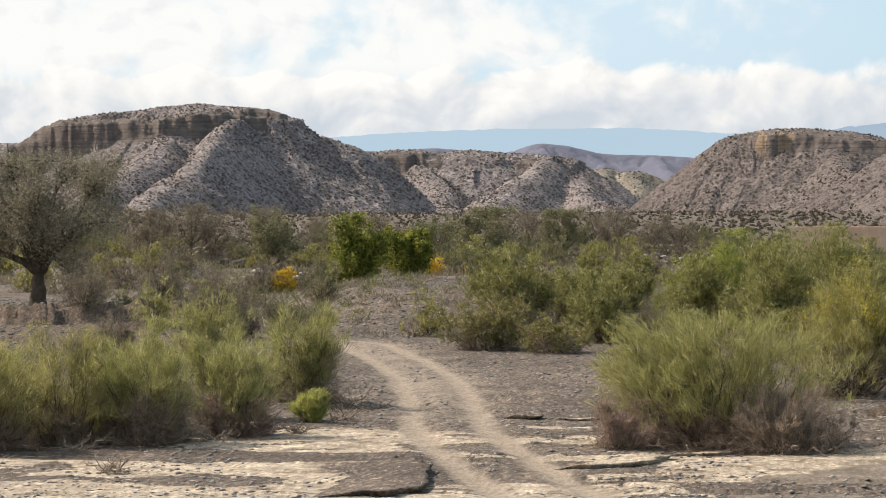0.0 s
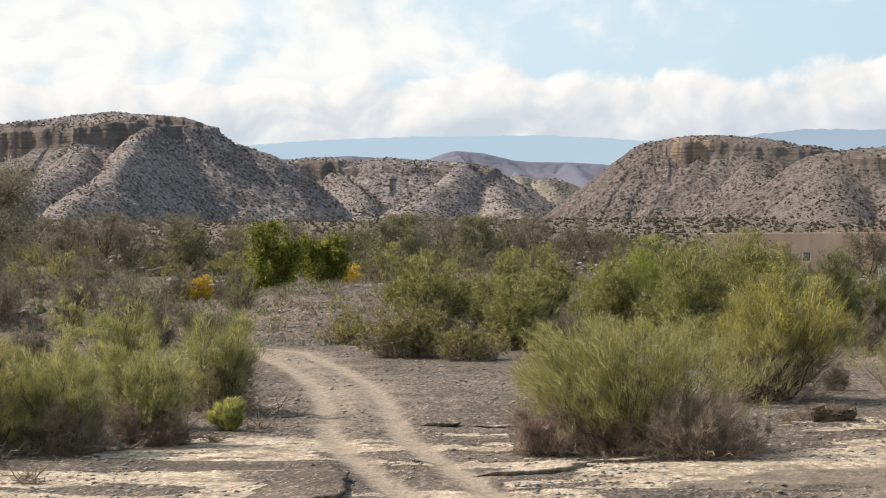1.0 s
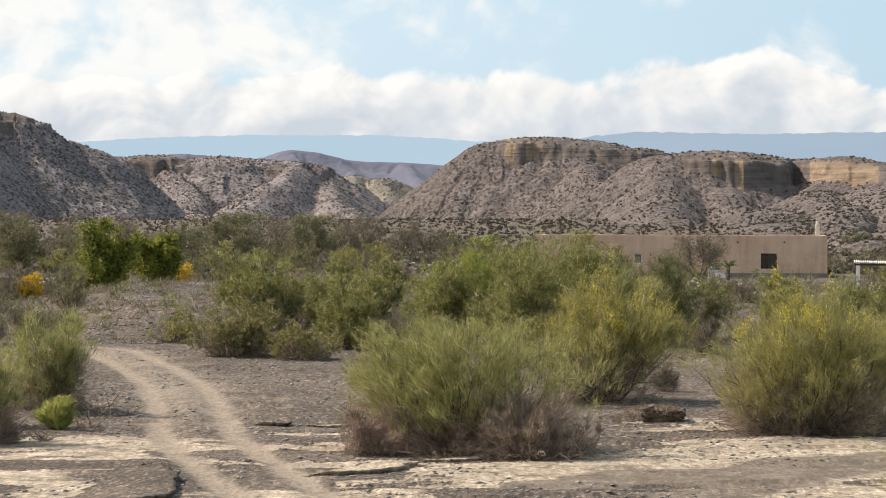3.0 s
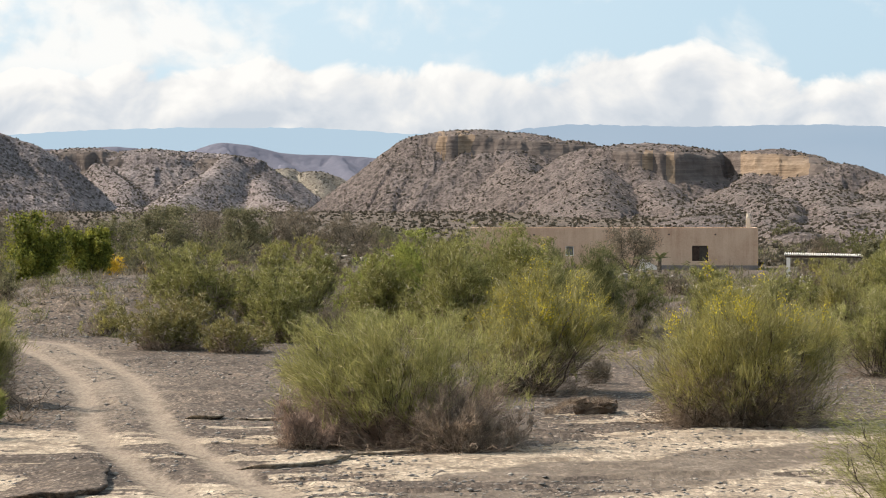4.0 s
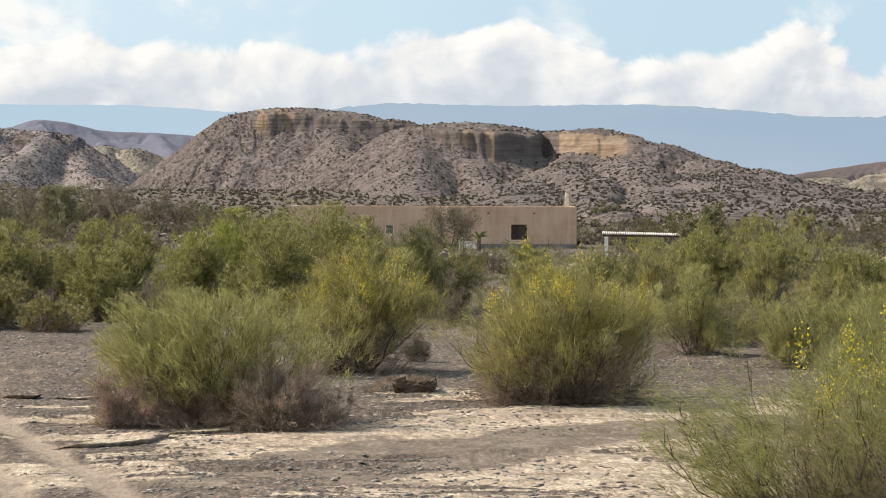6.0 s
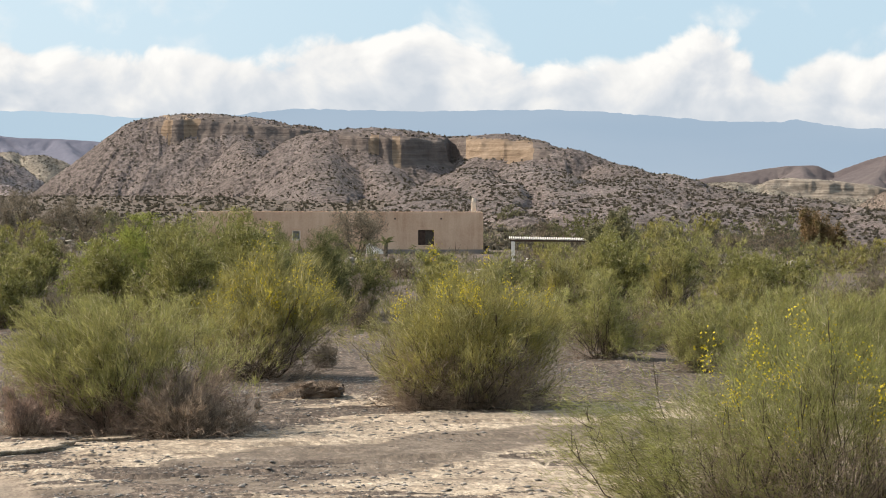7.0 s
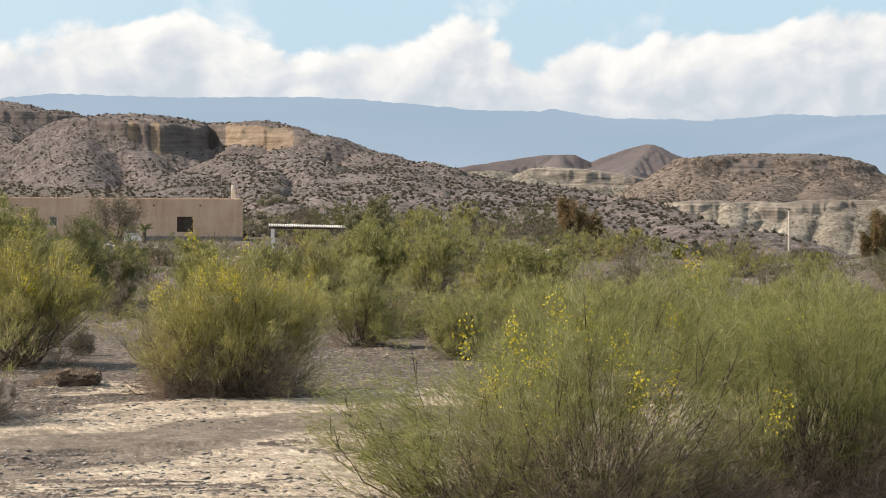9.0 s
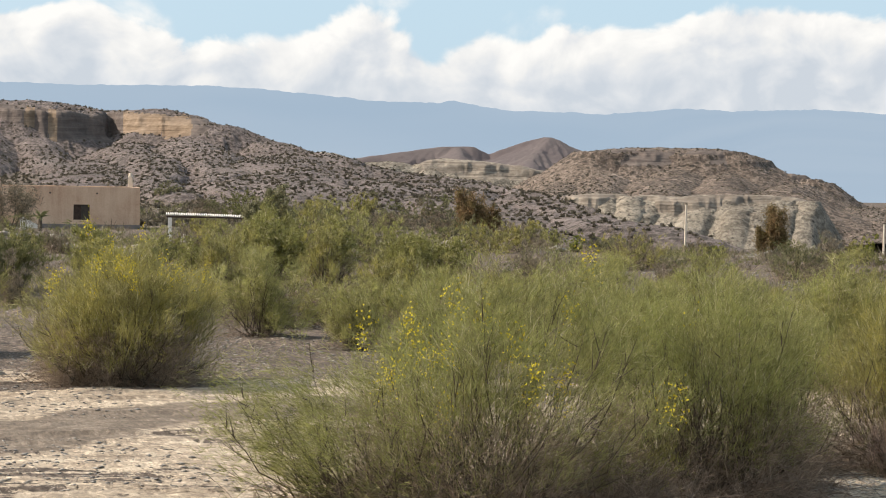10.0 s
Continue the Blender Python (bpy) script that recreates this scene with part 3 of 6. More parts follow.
crust_plate(-7.75, 43.4, 1.7, 3.9, 0.12, 31, -0.8, 12, -25, "slab of dark compacted gravel with a broken front edge")
crust_plate(-3.5, 46.1, 1.2, 1.5, 0.10, 37, 0.6, -33, 0)
crust_plate(-1.9, 48.2, 0.9, 1.0, 0.07, 39, 0.6, -40, 0)
crust_plate(-5.9, 55.3, 0.5, 0.6, 0.10, 41, 0.5, 10, -60)
crust_plate(-4.6, 55.4, 0.6, 0.5, 0.07, 43, 0.6, -5, -70)


# ---------------------------------------------------------------- hills
SCRUB = []     # places of low shrubs on the hills: x, y, z, size


def far_range(name, label, ridge, dist, base, mat, seed, step=0.1, rows=44, gully=12.0, base_z=-1.0, back=100.0):
    """A distant range: ridge rows of (azimuth, height), a gullied front down to its foot and a back slope. dist is the distance of
    the ridge; base and base_z, the foot's distance and height, are numbers or (azimuth, metres) rows."""
    rz = np.array(ridge, float)
    az = np.arange(rz[0, 0], rz[-1, 0], step)

    def per_azimuth(v):
        v = np.array(v, float)
        return np.full(len(az), float(v)) if v.ndim == 0 else np.interp(az, v[:, 0], v[:, 1])

    kern = np.hanning(9)
    top = np.convolve(np.pad(np.interp(az, rz[:, 0], rz[:, 1]), 4, mode="edge"), kern / kern.sum(), "valid")
    top = top + 0.5 * (fbm(az * 6, az * 0, seed, 4) - 0.5) * dist / 500
    near, foot = per_azimuth(base)[:, None], per_azimuth(base_z)[:, None]
    A, q = az[:, None], np.linspace(0, 1, rows)[None]
    front = near + (dist - near) * q
    cut = gully * (np.abs(2 * fbm(A * 1.6 + 0.5 * fbm(A * 0.8, q * 2.2, seed + 3, 3), q * 0.9, seed + 7, 3) - 1) - 0.5) * np.sin(q * np.pi)
    D = np.concatenate([front + cut * 4, dist + back * np.linspace(0.2, 1, 6)[None] + 0 * A], 1)
    Z = np.concatenate([foot + (top[:, None] - foot) * q ** 1.12, top[:, None] + (foot - 4 - top[:, None]) * np.linspace(0.2, 1, 6)[None] ** 1.3], 1)
    x, y = D * np.sin(np.radians(A)), D * np.cos(np.radians(A))
    na, nr = D.shape
    i, j = np.meshgrid(np.arange(na - 1), np.arange(nr - 1), indexing="ij")
    k = (i * nr + j).ravel()
    ob = mesh_object(name, np.stack([x, y, Z], -1).reshape(-1, 3), np.stack([k, k + nr, k + nr + 1, k + 1], 1), MAT[mat], smooth=True)
    tagged(ob, label, "hill", kind="structure")


# far blue ranges, self-lit, with the air's haze in their colour
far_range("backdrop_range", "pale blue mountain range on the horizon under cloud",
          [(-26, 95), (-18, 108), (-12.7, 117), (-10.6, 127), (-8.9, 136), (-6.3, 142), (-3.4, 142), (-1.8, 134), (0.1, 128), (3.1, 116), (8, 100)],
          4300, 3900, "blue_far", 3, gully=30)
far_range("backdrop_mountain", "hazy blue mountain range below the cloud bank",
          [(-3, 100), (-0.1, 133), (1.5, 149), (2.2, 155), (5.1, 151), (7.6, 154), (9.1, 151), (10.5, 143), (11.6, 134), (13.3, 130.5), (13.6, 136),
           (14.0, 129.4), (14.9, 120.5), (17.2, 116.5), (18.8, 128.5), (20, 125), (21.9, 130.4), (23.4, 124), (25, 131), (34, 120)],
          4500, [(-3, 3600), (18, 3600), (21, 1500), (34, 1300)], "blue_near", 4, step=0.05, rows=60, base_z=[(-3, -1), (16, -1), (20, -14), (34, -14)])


def mesa(name, label, ridge, dist, spurs, mats, cliff=(), near=430.0, steep=0.62, seed=1, step=0.03, rows=200, scrub=0, scrub_size=0.5, ochre=(), rough=1.0, far_rows=None, cap_wide=2.2, wall_rough=1.0, behind=99.0, gully=1.0, scrub_gap=1.5):
    """A mesa as a height field: every point of its crest lines sheds slopes of scree round it, with a rock wall below the rim where
    cliff says so. ridge: (azimuth, height); spurs: lines of (azimuth, distance, height), with their own steepness as first number;
    cliff: (azimuth, wall height, width of the cap)."""
    rz = np.array(ridge, float)
    az = np.arange(rz[0, 0] - 0.6, rz[-1, 0] + 0.6, step)
    crest = []                                    # x, y, z, steepness, wall, cap, run along the crest
    ca = np.arange(rz[0, 0], rz[-1, 0], 0.05)
    dd = np.array(dist, float)
    cd = np.full(len(ca), float(dd)) if dd.ndim == 0 else np.interp(ca, dd[:, 0], dd[:, 1])
    cz = np.interp(ca, rz[:, 0], rz[:, 1])
    kern = np.hanning(7)
    cz = np.convolve(np.pad(cz, 3, mode="edge"), kern / kern.sum(), "valid") + 0.5 * (fbm(ca * 5, ca * 0, seed, 3) - 0.5)
    st = np.array(steep, float)
    cs = np.full(len(ca), float(st)) if st.ndim == 0 else np.interp(ca, st[:, 0], st[:, 1])
    if len(cliff):
        cl = np.array(cliff, float)
        ch, cc = np.interp(ca, cl[:, 0], cl[:, 1]), np.interp(ca, cl[:, 0], cl[:, 2])
        cc = cc * cap_wide + (ch > 0.5) * (9.0 * (fbm(ca * 1.6, ca * 0 + 2, seed + 1, 3) - 0.5) + 6.0 * (fbm(ca * 6.0, ca * 0 + 5, seed + 2, 3) - 0.5))
        cc = np.maximum(cc, 0.5)
        ch = ch * (0.8 + 0.4 * fbm(ca * 6, ca * 0 + 9, seed + 6, 2))
    else:
        ch, cc = np.zeros(len(ca)), np.full(len(ca), 1.0)
    ar = np.radians(ca)
    crest.append(np.stack([cd * np.sin(ar), cd * np.cos(ar), cz, cs, ch, cc, ca * 12.0], 1))
    for n, (k, *pts) in enumerate(spurs):
        p = np.array(pts, float)
        u = np.linspace(0, len(p) - 1, 26 * (len(p) - 1))
        sa, sd, sz = (np.interp(u, np.arange(len(p)), p[:, q]) for q in range(3))
        sa = sa + 0.14 * (fbm(u * 2.0, u * 0 + n, seed + 30, 3) - 0.5)
        sr = np.radians(sa)
        crest.append(np.stack([sd * np.sin(sr), sd * np.cos(sr), sz + 0.8 * (fbm(u * 5, u * 0, seed + n, 3) - 0.5), np.full(len(u), k), 0 * u, 0 * u + 0.5, 300 + n * 40 + u * 9], 1))
    crest = np.concatenate(crest)
    far = cd.max()
    D = np.concatenate([np.linspace(near, far - 170, rows // 6, endpoint=False), np.linspace(far - 170, far + 6, rows), far + np.array([14.0, 30, 60, 110])]) if far_rows is None else np.array(far_rows)
    A, R = np.meshgrid(np.radians(az), D, indexing="ij")
    x, y = R * np.sin(A), R * np.cos(A)
    wx = x + 5.0 * (fbm(x / 18, y / 18, seed + 50, 3) - 0.5) + 9.0 * (fbm(x / 45, y / 45, seed + 52, 2) - 0.5)
    wy = y + 5.0 * (fbm(x / 18, y / 18, seed + 51, 3) - 0.5)
    deg = np.degrees(A)
    groove = (5.0 * np.abs(2 * fbm(deg * 1.9, R * 0 + 3, seed + 80, 3) - 1) + 0.5 * np.abs(2 * fbm(deg * 9.0, R * 0.05, seed + 81, 3) - 1)) * far / 680 * wall_rough
    best, who, run = np.full(x.shape, -1e9), np.zeros(x.shape, int), np.zeros(x.shape)
    for i, (px, py, pz, k, wall, cap, u) in enumerate(crest):
        d = np.hypot(wx - px, wy - py)
        z = pz - 0.17 * np.minimum(d, cap) - wall * smooth(d + (groove if wall > 1 else 0), cap + 2, cap + 3.2 + wall * 0.12) - k * np.maximum(d - cap - 2 - wall * 0.12, 0)
        up = z > best
        best = np.where(up, z, best)
        who = np.where(up, i, who)
        run = np.where(up, d, run)
    g = crest[who]
    # the valleys between the ribs are filled with scree
    soft = best
    for axis, reach in ((0, int(7.0 / (far * radians(step)))), (1, 5)):
        k = np.hanning(2 * reach + 3)[1:-1]
        pad = [(reach, reach) if q == axis else (0, 0) for q in (0, 1)]
        wide = np.pad(soft, pad, mode="edge")
        soft = sum(kq * (wide[q:q + soft.shape[0]] if axis == 0 else wide[:, q:q + soft.shape[1]]) for q, kq in enumerate(k / k.sum()))
    loose = smooth(run - g[..., 5] - g[..., 4] * 0.2, 6, 22)
    best = best + (soft - best) * loose
    # gullies run straight down from the crest
    u = g[..., 6]
    deep = smooth(run, 3, 30) * smooth(run, 150, 60)
    turn = np.arctan2(x - g[..., 0], y - g[..., 1])
    fork = u + 16.0 * turn + 7.0 * (fbm(x / 20, y / 20, seed + 66, 3) - 0.5)

    def rill(wave, reach, k):
        return np.abs(2 * value_noise(fork / wave, run / reach, seed + k) - 1)

    best = best - rough * gully * deep * (3.2 * rill(21.0, 110, 60) + 1.8 * rill(8.5, 60, 61))
    best = best - rough * smooth(run, 3, 16) * (1.0 * rill(4.2, 40, 64) + 0.5 * rill(2.1, 22, 67))
    best = best + rough * smooth(run, 0.5, 8) * (1.4 * (fbm(x / 14, y / 14, seed + 62, 5, 0.62) - 0.5) + 0.7 * (fbm(x / 1.8, y / 2.6, seed + 63, 2) - 0.5))
    best = best - rough * smooth(run, 4, 14) * 0.6 * np.abs(2 * fbm(x / 5, y / 6.0, seed + 65, 3, 0.6) - 1)
    best = best - 0.45 * np.maximum(R - np.interp(deg, ca, cd) - 6, 0) * smooth(deg, behind, behind + 1.5)
    on_wall = (g[..., 4] > 1.0) & (run + groove > g[..., 5] + 1.4) & (run < g[..., 5] + 4.0 + g[..., 4] * 0.14)
    beds = on_wall * 0.35 * (fbm(best * 0.9, A * 60, seed + 70, 2) - 0.5)
    floor = ground_z(x, y, False)
    best = np.maximum(best + beds, floor - 1.5)
    na, nr = x.shape
    i, j = np.meshgrid(np.arange(na - 1), np.arange(nr - 1), indexing="ij")
    kk = (i * nr + j).ravel()
    quads = np.stack([kk, kk + nr, kk + nr + 1, kk + 1], 1)
    rock = on_wall[i, j] | on_wall[i, j + 1]
    slot = np.where(rock, 1, 0)
    # sunlit stretches of the wall get the lighter ochre tone, by azimuth
    for a0, a1 in ochre:
        wob = az[i] + 0.16 * (fbm(best[i, j] * 0.35, az[i] * 4, seed + 95, 3) - 0.5)
        slot = np.where(rock & (wob > a0) & (wob < a1), 2, slot)
    above = (best > floor - 1.2)
    keep = (above[i, j] | above[i + 1, j + 1]).ravel()
    ob = mesh_object(name, np.stack([x, y, best], -1).reshape(-1, 3), quads[keep], [MAT[m] for m in mats], slots=slot.ravel()[keep], smooth=True)
    tagged(ob, label, "hill", kind="structure")
    if scrub:
        rng = np.random.default_rng(seed + 100)
        ii, jj = rng.integers(0, na, scrub * 9), rng.integers(0, nr - 6, scrub * 9)
        ok = (best[ii, jj] > floor[ii, jj] + 0.2) & ~on_wall[ii, jj]
        ii, jj = ii[ok], jj[ok]
        px, py = x[ii, jj] + rng.normal(size=len(ii)) * 0.15, y[ii, jj] + rng.normal(size=len(ii)) * 0.3
        cell = np.floor(px / scrub_gap).astype(np.int64) * 100003 + np.floor(py / scrub_gap).astype(np.int64)
        first = np.unique(cell, return_index=True)[1]
        first = first[value_noise(px[first] / 9, py[first] / 9, seed + 90) < 0.45 + 0.5 * rng.random(len(first))][:scrub]
        SCRUB.append(np.stack([px[first], py[first], best[ii[first], jj[first]], scrub_size * rng.uniform(0.45, 1.3, len(first))], 1))
    return ob


mesa("hill_hazed", "distant bare hills with blue haze painted into their colour",
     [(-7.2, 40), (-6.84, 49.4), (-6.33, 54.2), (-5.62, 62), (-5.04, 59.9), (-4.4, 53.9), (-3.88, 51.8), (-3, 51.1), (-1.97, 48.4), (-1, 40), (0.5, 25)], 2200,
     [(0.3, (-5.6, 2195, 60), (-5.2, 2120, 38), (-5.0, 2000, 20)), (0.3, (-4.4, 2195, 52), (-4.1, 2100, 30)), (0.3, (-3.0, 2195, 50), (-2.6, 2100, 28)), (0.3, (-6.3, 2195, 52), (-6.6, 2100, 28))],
     ["hazed_far_hill", "hazed_far_hill"], near=1850, steep=0.32, seed=5, step=0.05, rows=80, rough=1.1)
mesa("hill_low_far", "distant low hills with blue haze painted into their colour", [(-11, 28), (-10.2, 33.7), (-9.7, 35.1), (-8.9, 33.6), (-8.1, 36.4), (-7.6, 35.5), (-7, 33.4), (-6.2, 28)], 1300, [], ["hazed_far_hill", "hazed_far_hill"], near=1000, steep=0.3, seed=6, step=0.05, rows=60)
mesa("hill_far_left", "bare grey hill beyond the mesa", [(-20.5, 22), (-19, 24.5), (-18.1, 28.3), (-17.7, 28.9), (-17.4, 28.3), (-17.2, 25.3), (-16.4, 19)], 900, [(0.5, (-17.8, 890, 27), (-18.2, 840, 12))], ["slope", "cliff"], near=700, steep=0.5, seed=7, rows=80)
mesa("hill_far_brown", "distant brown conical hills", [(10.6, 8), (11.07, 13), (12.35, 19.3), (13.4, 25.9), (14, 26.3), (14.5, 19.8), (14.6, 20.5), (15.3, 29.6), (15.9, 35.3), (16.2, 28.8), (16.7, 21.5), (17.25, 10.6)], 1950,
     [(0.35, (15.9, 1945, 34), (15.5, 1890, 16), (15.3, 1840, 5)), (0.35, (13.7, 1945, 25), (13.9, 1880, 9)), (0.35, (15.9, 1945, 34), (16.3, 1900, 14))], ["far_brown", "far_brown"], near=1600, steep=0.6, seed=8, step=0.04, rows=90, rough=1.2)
mesa("hill_small_peaks", "small pale badland peaks between the mesas", [(-5.0, 9), (-4.78, 13.6), (-4.27, 20.2), (-4.08, 20.9), (-3.82, 18), (-3.5, 19.7), (-3.12, 17.5), (-2.6, 12), (-2.2, 8)],
     1000, [(0.6, (-4.1, 995, 20), (-4.2, 950, 6)), (0.6, (-3.5, 995, 19), (-3.4, 950, 6))], ["slope_pale", "cliff"], near=860, steep=0.55, seed=9, rows=80, scrub=500, scrub_size=0.7)


# the mesas
mesa("mesa_left", "grey mesa with a brown cliff band and gullied scree slopes",
     [(-17.15, 17.5), (-16.9, 23.5), (-16.6, 28.5), (-16.2, 31.2), (-15.48, 32.4), (-14.66, 33.2), (-14.4, 34), (-13.39, 35.1), (-12.36, 34),
      (-11.72, 31.2), (-11.41, 28.8), (-10.7, 25.1), (-9.93, 22), (-9.16, 16.1), (-8.39, 8.8), (-7.6, 2.5)], 720,
     [(0.80, (-12.5, 705, 30.0), (-12.9, 690, 26.0), (-13.4, 668, 19.5), (-13.75, 640, 13.5), (-14.3, 600, 8), (-14.9, 560, 3)),
      (0.66, (-14.0, 704, 27), (-14.5, 676, 20), (-15.2, 640, 12), (-15.9, 590, 4))],
     ["slope", "cliff"], cliff=[(-17.4, 0, 1), (-17.0, 9, 1.5), (-16.5, 14, 2), (-15.4, 13, 5), (-14.9, 8, 6), (-14.4, 4, 7), (-14.0, 3.5, 8), (-13.6, 4.5, 8), (-13.2, 2.2, 7), (-12.7, 1.6, 4), (-12.3, 1.2, 2), (-11.7, 0.9, 0.8), (-11.3, 0, 0.5), (-7, 0, 1)],
     near=470, steep=0.68, seed=11, scrub=13000, scrub_size=0.55, wall_rough=0.7, gully=0.8, scrub_gap=1.3)
mesa("mesa_middle", "low grey ridge with pale gullied slopes",
     [(-10.6, 12.3), (-10.2, 19.6), (-9.67, 22.4), (-9.42, 23.1), (-8.9, 24), (-8.39, 24.3), (-7.74, 23), (-6.97, 24.1), (-6.33, 23.1), (-5.75, 22.5), (-5.23, 22.1), (-4.91, 18.8),
      (-4.4, 15.6), (-3.89, 10), (-3.3, 4)], 820,
     [(0.62, (-5.3, 812, 21.5), (-5.9, 782, 15), (-6.4, 735, 9), (-6.9, 670, 3)), (0.62, (-8.2, 810, 19), (-8.0, 775, 13), (-7.7, 735, 7), (-7.6, 690, 3)), (0.6, (-4.9, 812, 17), (-4.5, 770, 9), (-4.2, 700, 3))],
     ["slope", "cliff"], cliff=[(-10.8, 0, 1), (-9.3, 0, 2), (-9.0, 5, 3), (-8.2, 5, 4), (-7.8, 0.9, 5), (-5.5, 1.1, 5), (-5.2, 0, 2), (-3, 0, 1)], near=560, seed=12, scrub=9000, scrub_size=0.6, scrub_gap=1.5)
mesa("mesa_centre", "grey flat-topped mesa with ochre rock pillars",
     [(-4.7, 1.5), (-4.04, 2.2), (-3.65, 4.9), (-2.88, 11), (-2.37, 15.1), (-1.73, 20.1), (-1.21, 23.7), (-0.57, 25.8), (0.21, 25.9), (0.98, 25.2), (1.88, 23.6), (2.39, 22.9), (2.5, 20.9),
      (2.78, 19.1), (3.42, 13.3), (4.0, 7)], 680,
     [(0.62, (0.9, 672, 20), (1.5, 640, 13), (2.3, 590, 5), (2.9, 550, 2))],
     ["slope_dry", "cliff", "cliff_sunlit_ochre"], cliff=[(-5, 0, 0.4), (-0.74, 0, 0.6), (-0.65, 6.5, 2.2), (-0.24, 6.8, 2.0), (-0.2, 7, 5.0), (0.04, 7, 5.0), (0.12, 6.5, 2.2), (0.36, 4.0, 4), (0.6, 1.2, 5), (0.8, 0.8, 5), (1.6, 2.0, 5), (2.4, 2.4, 2), (2.5, 0, 1), (4, 0, 1)],
     near=430, steep=0.74, seed=13, scrub=13000, scrub_size=0.55, gully=0.55, scrub_gap=1.3, ochre=[(-0.72, -0.5), (-0.26, 0.1)], wall_rough=0.6)
mesa("mesa_right", "grey-brown plateau with tall cliffs and a shrub-dotted slope",
     [(1.5, 7), (1.88, 12.5), (2.59, 18.3), (3.29, 20.1), (4.06, 20.8), (5.09, 20.4), (5.47, 19.4), (6.11, 19.1), (7, 19.4), (7.57, 17.3), (7.88, 15.9), (8.39, 15.2), (8.89, 13.1), (9.27, 12.1)]
     + [(10.43, 7.9), (11.59, 5.3), (12.36, 4.7), (14.17, 3.2), (15.6, 2.35), (16.24, 1.65), (16.88, 0.8), (17.75, -0.35), (18.47, -1.1), (19.2, -2.2), (20, -4)],
     [(1, 620), (4.4, 618), (4.9, 632), (5.4, 648), (5.9, 650), (6.3, 638), (7.0, 622), (8.0, 606), (9.3, 604), (11, 520), (12.4, 470), (14.2, 420), (15.6, 350), (17.5, 260), (20, 245)],
     [(0.5, (3.2, 612, 16.5), (3.0, 570, 9), (2.9, 500, 4)), (0.5, (4.5, 606, 12), (4.6, 570, 7.5), (4.8, 480, 3.5)), (0.45, (6.5, 606, 11.0), (6.55, 585, 9.5), (6.7, 540, 7.5), (7.0, 440, 4.5), (7.3, 320, 1.5)),
      (0.35, (7.6, 612, 13), (7.9, 570, 9.5), (8.3, 460, 5.5), (8.9, 330, 2.0)), (0.12, (5.5, 560, 6.5), (5.6, 450, 4), (5.8, 330, 1)), (0.10, (9.6, 560, 8.6), (9.9, 430, 5.2), (10.4, 300, 1.6)),
      (0.20, (11.5, 500, 5.2), (11.8, 390, 3.4), (12.2, 270, 0.6)), (0.32, (13.4, 440, 3.3), (13.6, 340, 2.0), (14.0, 250, -0.2)), (0.45, (15.2, 362, 1.6), (15.5, 290, 0.2), (15.8, 240, -1.6))],
     ["slope_dry", "cliff", "cliff_sunlit_ochre"],
     cliff=[(1.5, 0, 1), (3.4, 0, 2), (3.7, 1.5, 3), (3.92, 4.0, 2), (4.1, 4.2, 4.5), (4.4, 5.5, 4.5), (4.5, 6, 2), (4.66, 6.5, 5), (5.2, 10, 3), (5.75, 9.5, 3), (6.1, 6.5, 2.5), (6.4, 4.6, 3), (6.6, 6.0, 2), (7.0, 5.0, 2.5), (7.15, 2.5, 3), (7.35, 3.8, 2), (7.8, 2.0, 2), (8.1, 0.6, 1), (8.3, 0, 1), (22, 0, 1)],
     steep=[(1, 0.6), (8.5, 0.5), (9.5, 0.32), (11.5, 0.25), (15, 0.4), (22, 0.5)], seed=14, scrub=14000, scrub_size=0.6, scrub_gap=1.8, gully=0.8, ochre=[(4.0, 4.2), (4.48, 4.66), (6.2, 7.7)], wall_rough=0.6, behind=14.5,
     far_rows=np.concatenate([np.geomspace(225, 540, 110, endpoint=False), np.linspace(540, 655, 130), [670, 690, 730]]), rough=0.8)
mesa("badland_white", "pale eroded badland cliffs",
     [(9.7, 3), (10.05, 5.1), (10.56, 8.7), (10.94, 10.8), (11.33, 8.9), (11.59, 6.9), (12.36, 8.3), (12.88, 6.2), (13.26, 7.6), (13.64, 9.4), (14.42, 8.8), (14.93, 8), (15.45, 6.5), (15.97, 3.5), (16.5, 1)], 760,
     [(0.8, (10.9, 757, 9.5), (11.1, 742, 3)), (0.8, (13.3, 757, 6.5), (13.1, 740, 1.5)), (0.8, (12.3, 757, 7), (12.3, 742, 2)), (1.0, (13.9, 756, 4), (13.8, 744, -1)), (1.0, (14.5, 756, 3.5), (14.5, 744, -1)), (1.0, (15.1, 756, 3), (15.2, 744, -1))],
     ["slope_pale", "cliff_white"], cliff=[(9.6, 0, 1), (12.9, 0, 1), (13.4, 1.2, 1.5), (13.9, 2.6, 1), (14.8, 2.2, 1.2), (15.5, 2.0, 1), (15.9, 0.5, 1), (16.6, 0, 1)], steep=0.85, seed=15, scrub=250, rough=0.6, wall_rough=0.6,
     far_rows=np.concatenate([np.linspace(690, 735, 20, endpoint=False), np.linspace(735, 765, 60), [775, 800]]))
